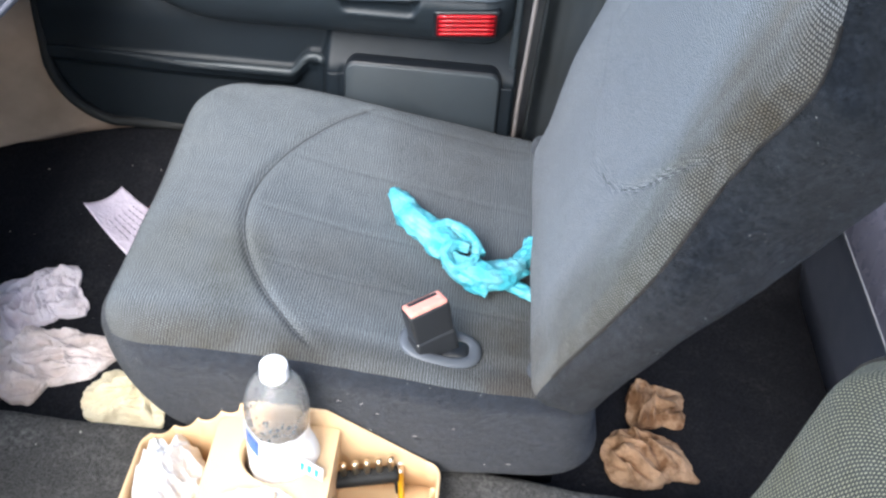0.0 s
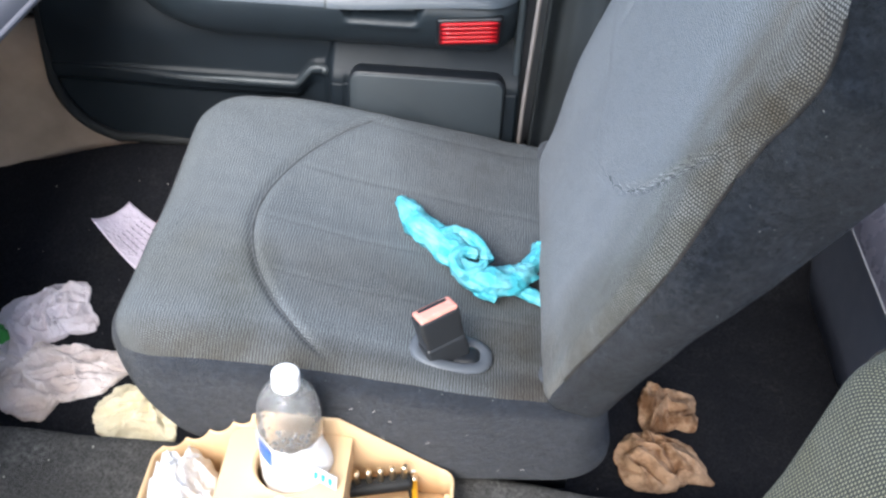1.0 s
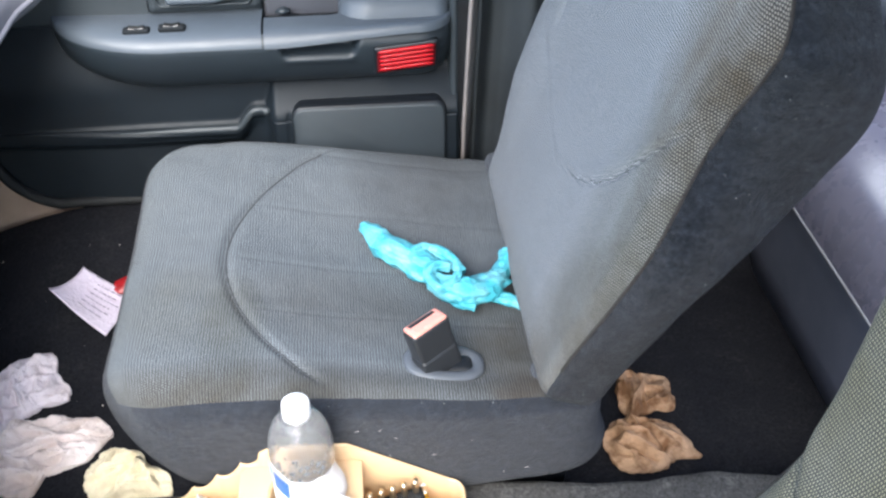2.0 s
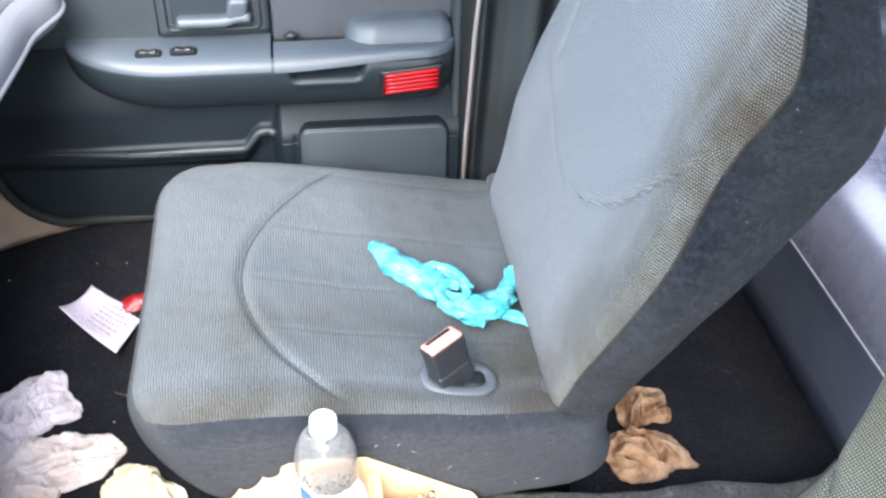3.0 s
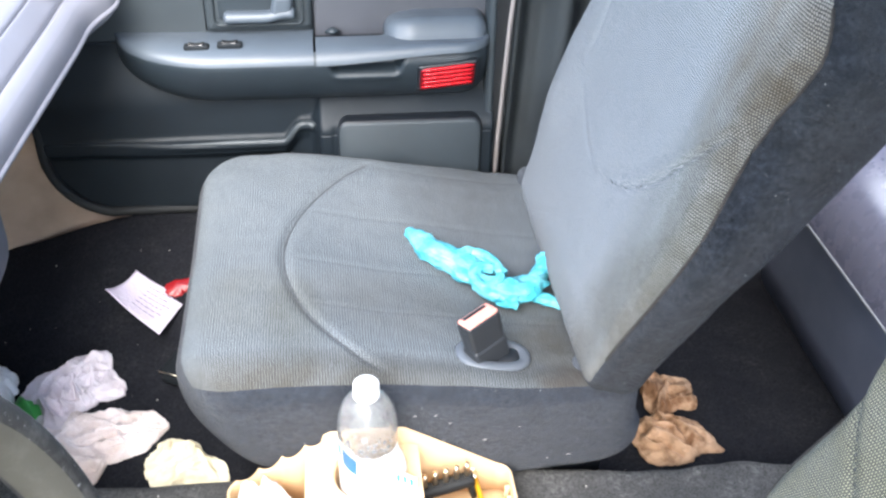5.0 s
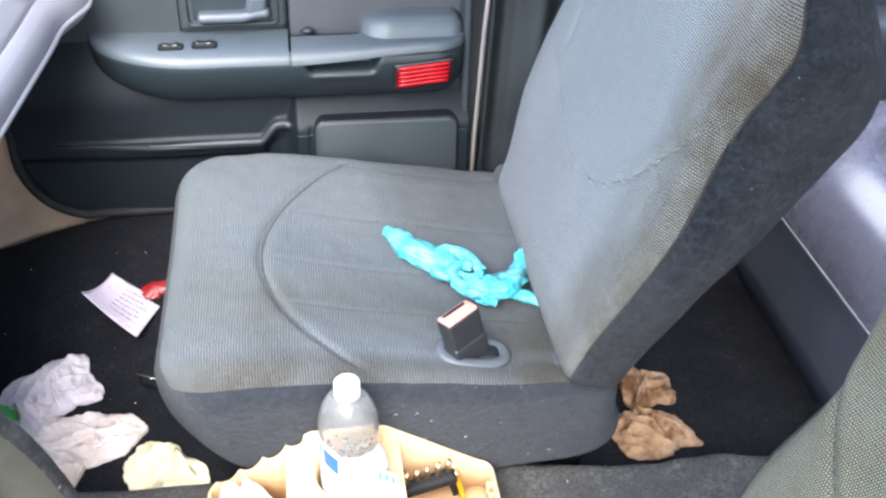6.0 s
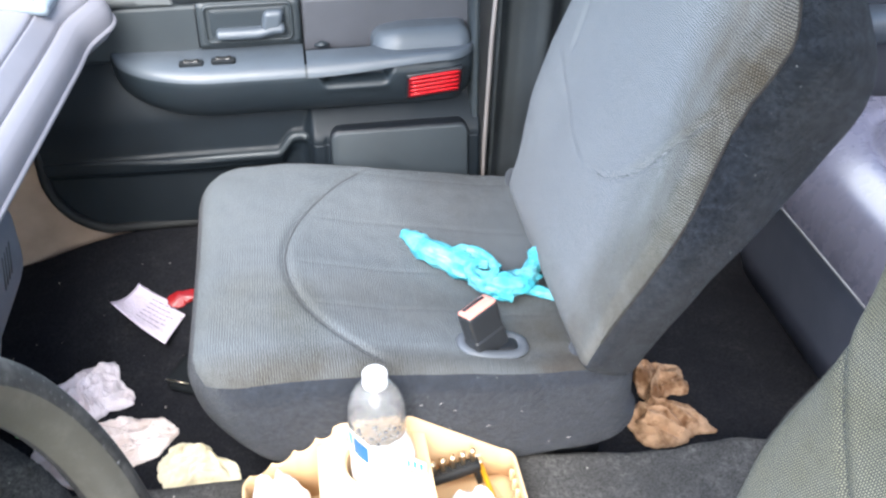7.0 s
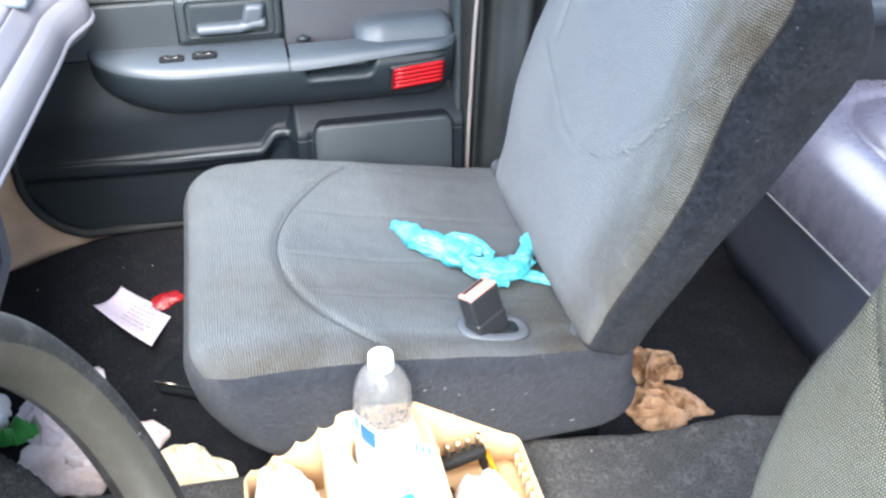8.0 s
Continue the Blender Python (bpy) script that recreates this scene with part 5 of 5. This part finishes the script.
crumple("crumpled_tissue", M["tissue"], (-0.133, 0.146, T0 + 0.006), (0.047, 0.076), 0.165, 3, "crumpled white tissue lying in the tray", "tissue", 10, 0.15, 0.5, sit=False)
crumple("crumpled_tissue", M["tissue"], (0.112, 0.106, T0 + 0.006), (0.044, 0.056), 0.115, 8, "white crumpled tissue with a stain in the tray", "tissue", 0, 0.15, 0.5, sit=False)
# crumpled wrapper stands in for a second container with a cyan label
scrap = crumple("crumpled_wrapper", M["tissue"], (-0.008, 0.075, 0.187), (0.058, 0.050), 0.030, 12, "white crumpled wrapper with cyan print on the cup holder, standing in for a second container", "wrapper", 0, 0.12, 0.5, sit=False)
for x0, x1, y0, y1, skin in ((-0.046, -0.036, 0.058, 0.066, "cyan"), (-0.002, 0.014, 0.056, 0.066, "cyan"), (-0.012, 0.010, 0.080, 0.100, "scrap")):
    part("wrapper_patch", thicken(sheet(spread(x0, x1, 0.006), spread(y0, y1, 0.006), lambda a, b: (a, b + 0.25 * (a - x0), 0.212 + 0.002 * math.sin(a * 300))), (0, 0, -0.02)), M[skin], scrap, "coloured patch on the wrapper")


# ---- things on the seat ----
def glove():
    def skin(points, rad, seed, flat=0.75):
        """A gathered sleeve of thin rubber: creases run along it."""
        line = bend(points, 10)
        bm = tube(line, 0.01, 30)
        n = len(line)
        off = Vector((seed * 7.1, seed * 3.3, 0))
        for i, v in enumerate(list(bm.verts)[:n * 30]):
            ring, k = divmod(i, 30)
            s = ring / (n - 1)
            c, w = math.cos(2 * math.pi * k / 30), math.sin(2 * math.pi * k / 30)
            d = v.co - line[ring]
            fold = 1 - 2.4 * abs(noise.noise(Vector((c * 1.9, w * 1.9, s * 2.2)) + off))
            pleat = 1 - 2.4 * abs(noise.noise(Vector((c * 3.6, w * 3.6, s * 6.5)) - off))
            swell = noise.noise(Vector((c, w, s * 4.0)) + off * 2)
            r = rad(s) * (0.86 + 0.26 * fold + 0.16 * pleat + 0.30 * swell)
            p = line[ring] + d.normalized() * r
            p.z = line[ring].z + (p.z - line[ring].z) * flat
            p.z = max(p.z, cushion_top(p.x) - 0.013)
            v.co = p
        return bm

    g = thing("rubber_glove", (0.18, 0.46, 0.25), "crumpled bright blue disposable rubber glove on the seat", "glove")
    P = lambda x, y, h: (x, y, cushion_top(x) - 0.012 + h)
    part("palm", skin([P(0.084, 0.594, 0.010), P(0.098, 0.566, 0.014), P(0.122, 0.530, 0.018), P(0.152, 0.505, 0.020), P(0.178, 0.482, 0.020)],
                      lambda s: 0.007 + 0.015 * math.sin(min(1.0, 0.10 + s) * 1.9) ** 1.2, 1), M["glove"], g)
    part("knot", skin([P(0.146, 0.508, 0.030), P(0.160, 0.520, 0.030), P(0.180, 0.517, 0.030), P(0.202, 0.496, 0.030), P(0.212, 0.478, 0.026)], lambda s: 0.0075 + 0.003 * math.sin(s * 3.1), 2, 0.9), M["glove"], g)
    part("fold", skin([P(0.196, 0.482, 0.034), P(0.176, 0.478, 0.036), P(0.166, 0.460, 0.032), P(0.178, 0.442, 0.028), P(0.198, 0.446, 0.032), P(0.208, 0.464, 0.034)], lambda s: 0.0075, 3, 0.9), M["glove"], g)
    part("back_of_glove", skin([P(0.172, 0.466, 0.020), P(0.196, 0.446, 0.022), P(0.224, 0.446, 0.022), P(0.250, 0.462, 0.020), P(0.268, 0.482, 0.018)], lambda s: 0.0145 + 0.006 * math.sin(s * 3.1), 4), M["glove"], g)
    part("cuff", skin([P(0.258, 0.472, 0.020), P(0.272, 0.492, 0.022), P(0.282, 0.510, 0.026), P(0.288, 0.522, 0.030)], lambda s: 0.0105 + 0.003 * s, 5, 0.9), M["glove"], g)
    part("finger", skin([P(0.242, 0.458, 0.012), P(0.266, 0.446, 0.011), P(0.290, 0.434, 0.010), P(0.308, 0.424, 0.010)], lambda s: 0.011 - 0.004 * s, 6, 0.7), M["glove"], g)
    part("finger", skin([P(0.196, 0.448, 0.016), P(0.206, 0.430, 0.014), P(0.226, 0.424, 0.012)], lambda s: 0.010 - 0.003 * s, 7, 0.7), M["glove"], g)
    return g


glove()

# ---- footwell litter ----
RAGS = "crumpled rags in the footwell"
crumple("rag", M["tissue"], (-0.565, 0.520, 0), (0.036, 0.040), 0.055, 27, "small crumpled white tissue by the console panel", "tissue", 40, 0.25, 0.8, RAGS)
crumple("wrapper", M["green"], (-0.520, 0.466, 0), (0.024, 0.016), 0.045, 31, "crumpled green plastic wrapper among the rags", "wrapper", 30, 0.35, 1.0)
crumple("wrapper", M["redwrap"], (-0.296, 0.682, 0), (0.026, 0.013), 0.009, 33, "shiny red wrapper under the paper slip", "wrapper", 15, 0.2, 0.6)


def rag(material, place, outline, height, seed, label, lie, folds=30, wide=0.013, kind_of=("rag", "rag"), group=RAGS):
    """A dropped cloth or paper: a flat, uneven outline given as (angle, reach), pleated by long creases that mostly run along the angle lie."""
    rnd = random.Random(seed)
    off = Vector((seed * 3.1, seed * 1.7, 5.0))
    outline = sorted(outline)

    def reach(a):
        a = math.degrees(a) % 360
        rows = [(outline[-1][0] - 360, outline[-1][1]), *outline, (outline[0][0] + 360, outline[0][1])]
        for (p, r), (q, t) in zip(rows, rows[1:]):
            if p <= a <= q:
                k = (a - p) / max(1e-6, q - p)
                return r + (t - r) * (0.5 * k + 0.5 * k * k * (3 - 2 * k))

    size = sum(r for _, r in outline) / len(outline)
    pleats = []
    for _ in range(folds):
        q, r = rnd.uniform(0, 2 * math.pi), size * 0.9 * math.sqrt(rnd.random())
        turn = radians(lie + rnd.gauss(0, 26))
        pleats.append((r * math.cos(q), r * math.sin(q), math.cos(turn), math.sin(turn), rnd.uniform(0.5, 1.1) * size, rnd.uniform(0.35, 1.1) * wide, rnd.uniform(0.3, 1.0) * height))

    def lift(x, y):
        w = Vector((x, y, 0))
        x += 0.010 * noise.noise(w * 24 + off) + 0.003 * noise.noise(w * 70 + off)
        y += 0.010 * noise.noise(w * 24 - off) + 0.003 * noise.noise(w * 70 - off)
        tall = []
        for px, py, c, t, far, w2, h in pleats:
            along, across = (x - px) * c + (y - py) * t, (y - py) * c - (x - px) * t
            k = 1 - abs(across) / (w2 if across > 0 else 0.6 * w2)
            tall.append(h * max(0.0, k) ** 0.85 * smooth(far, 0.35 * far, abs(along)))
        tall.sort()
        return tall[-1] + 0.35 * tall[-2] + 0.0016 * noise.noise(w * 120 + off)

    bm = bmesh.new()
    n, rings = 130, 44
    rows = []
    for i in range(rings + 1):
        row = []
        for k in range(n):
            a = 2 * math.pi * k / n
            rho = i / rings
            r = rho * reach(a) * (1 + rho * (0.06 * noise.noise(Vector((math.cos(a), math.sin(a), 0)) * 5 + off) + 0.03 * noise.noise(Vector((math.cos(a), math.sin(a), 0)) * 14 + off)))
            x, y = r * math.cos(a), r * math.sin(a)
            h = 0.003 + lift(x, y) * (1 - 0.7 * smooth(0.78, 1.0, rho))
            gx, gy = place[0] + x, place[1] + y
            row.append(bm.verts.new((gx - 0.25 * h, gy - 0.15 * h, floor_z(gx, gy) + 0.003 + h)))
        rows.append(row)
    for p, q in zip(rows, rows[1:]):
        for k in range(n):
            bm.faces.new((p[k], q[k], q[(k + 1) % n], p[(k + 1) % n]))
    bmesh.ops.remove_doubles(bm, verts=rows[0], dist=0.0001)
    foot = [bm.verts.new((v.co.x, v.co.y, floor_z(v.co.x, v.co.y) + 0.001)) for v in rows[-1]]
    for k in range(n):
        bm.faces.new((rows[-1][k], foot[k], foot[(k + 1) % n], rows[-1][(k + 1) % n]))
    return single(kind_of[0], bm, material, label, kind_of[1], group)


rag(M["lilac"], (-0.449, 0.509), [(190, 0.080), (153, 0.072), (123, 0.056), (83, 0.066), (55, 0.082), (30, 0.066), (356, 0.082), (338, 0.046), (298, 0.040), (272, 0.072), (243, 0.074), (211, 0.078)], 0.026, 21, "crumpled white cotton rag on the footwell carpet", 65)
rag(M["pink"], (-0.384, 0.412), [(167, 0.128), (146, 0.084), (113, 0.056), (63, 0.058), (34, 0.082), (14, 0.090), (351, 0.072), (312, 0.053), (280, 0.050), (264, 0.090), (238, 0.092), (210, 0.108), (187, 0.130)], 0.020, 22, "crumpled off-white rag with brown dirt stains", 20)
rag(M["yellow"], (-0.266, 0.350), [(159, 0.056), (121, 0.060), (88, 0.046), (29, 0.034), (333, 0.074), (314, 0.052), (263, 0.036), (212, 0.054)], 0.024, 25, "yellowed crumpled rag beside the seat base", 50, 22)
PAPERS = "brown paper on the rear floor"
BAG = ("brown_paper", "paper bag")
rag(M["brown"], (0.498, 0.460), [(0, 0.042), (40, 0.054), (62, 0.046), (90, 0.038), (128, 0.050), (150, 0.044), (180, 0.040), (222, 0.052), (262, 0.036), (290, 0.030), (322, 0.050)], 0.030, 41, "crumpled brown paper bag on the rear carpet", 35, 16, 0.019, BAG, PAPERS)
rag(M["brown"], (0.474, 0.365), [(4, 0.062), (26, 0.058), (60, 0.048), (92, 0.050), (125, 0.058), (160, 0.060), (190, 0.060), (228, 0.062), (262, 0.052), (296, 0.052), (320, 0.050), (337, 0.082), (348, 0.070)], 0.032, 44, "crumpled torn brown paper bag with dark stains", -25, 20, 0.021, BAG, PAPERS)


def paper_slip():
    """A curled sheet with rows of writing too small to read."""
    o, ax, ay = Vector((-0.366, 0.702, 0.128)), Vector((0.085, -0.062, -0.040)), Vector((-0.038, -0.064, 0.012))

    def f(u, v):
        lift = 0.010 * (2 * v - 1) ** 2 * (1 - u) - 0.004 * math.sin(u * 3.1)
        edge = 0.006 * math.sin(u * 2.5 + 0.5)
        return o + ax * u + ay * (v + edge * 3) + Vector((-0.004, 0.034, 0.006)) * (u * (1 - v)) + Vector((0, 0, lift))

    s = thing("paper_slip", o, "curled pale lilac paper slip with printed lines", "paper")
    part("sheet", thicken(sheet(spread(0, 1, 0.06), spread(0, 1, 0.06), f), (0, 0, -0.0006)), M["paper"], s)
    rnd = random.Random(2)
    for r in range(6):
        v = 0.16 + 0.12 * r
        u = 0.34 + 0.02 * rnd.random()
        end = 0.50 + 0.34 * rnd.random()
        while u < end:
            w = rnd.uniform(0.03, 0.10)
            part("print_bar", thicken(sheet(spread(u, u + w, 0.03), [v, v + 0.016], lambda a, b: f(a, b) + Vector((0, 0, 0.0014))), (0, 0, 0.0003)), M["ink"], s)
            u += w + 0.025
    return s


paper_slip()


def black_case():
    c = thing("plastic_case", (-0.235, 0.50, 0.05), "glossy black plastic case half under the seat", "case")
    m = pose(-0.258, 0.520, floor_z(-0.26, 0.52) + 0.006, 0, 0, -25)
    part("case_body", soft_box((-0.05, -0.03, 0.0), (0.06, 0.03, 0.018), 0.006, 0.006, lambda p: m @ p), M["matte"], c)
    part("case_lid", soft_box((-0.052, -0.032, 0.019), (0.062, 0.032, 0.026), 0.0034, 0.006, lambda p: m @ p), M["matte"], c)
    # thin bright tube stands for the glint along the lid
    part("edge_glint", tube([m @ Vector((-0.050, -0.031, 0.0262)), m @ Vector((-0.010, -0.031, 0.0262))], 0.0008, 6), M["steel"], c, "bright strip for the glint on the case edge")
    return c


black_case()


def crumbs():
    bm = bmesh.new()
    rnd = random.Random(9)
    for _ in range(110):
        x, y = rnd.uniform(-0.6, 0.42), rnd.uniform(0.05, 0.78)
        s = rnd.choice((0.0004, 0.0005, 0.0006, 0.0008, 0.0013))
        bmesh.ops.create_icosphere(bm, subdivisions=1, radius=s, matrix=Matrix.Translation((x, y, floor_z(x, y) + 0.004 + s * 0.4)) @ Matrix.Diagonal((1, rnd.uniform(0.5, 2.0), 0.5, 1)))
    return single("crumbs", bm, M["crumb"], "pale crumbs and lint scattered over the carpet", "crumbs", kind="stuff", flat=True)


crumbs()
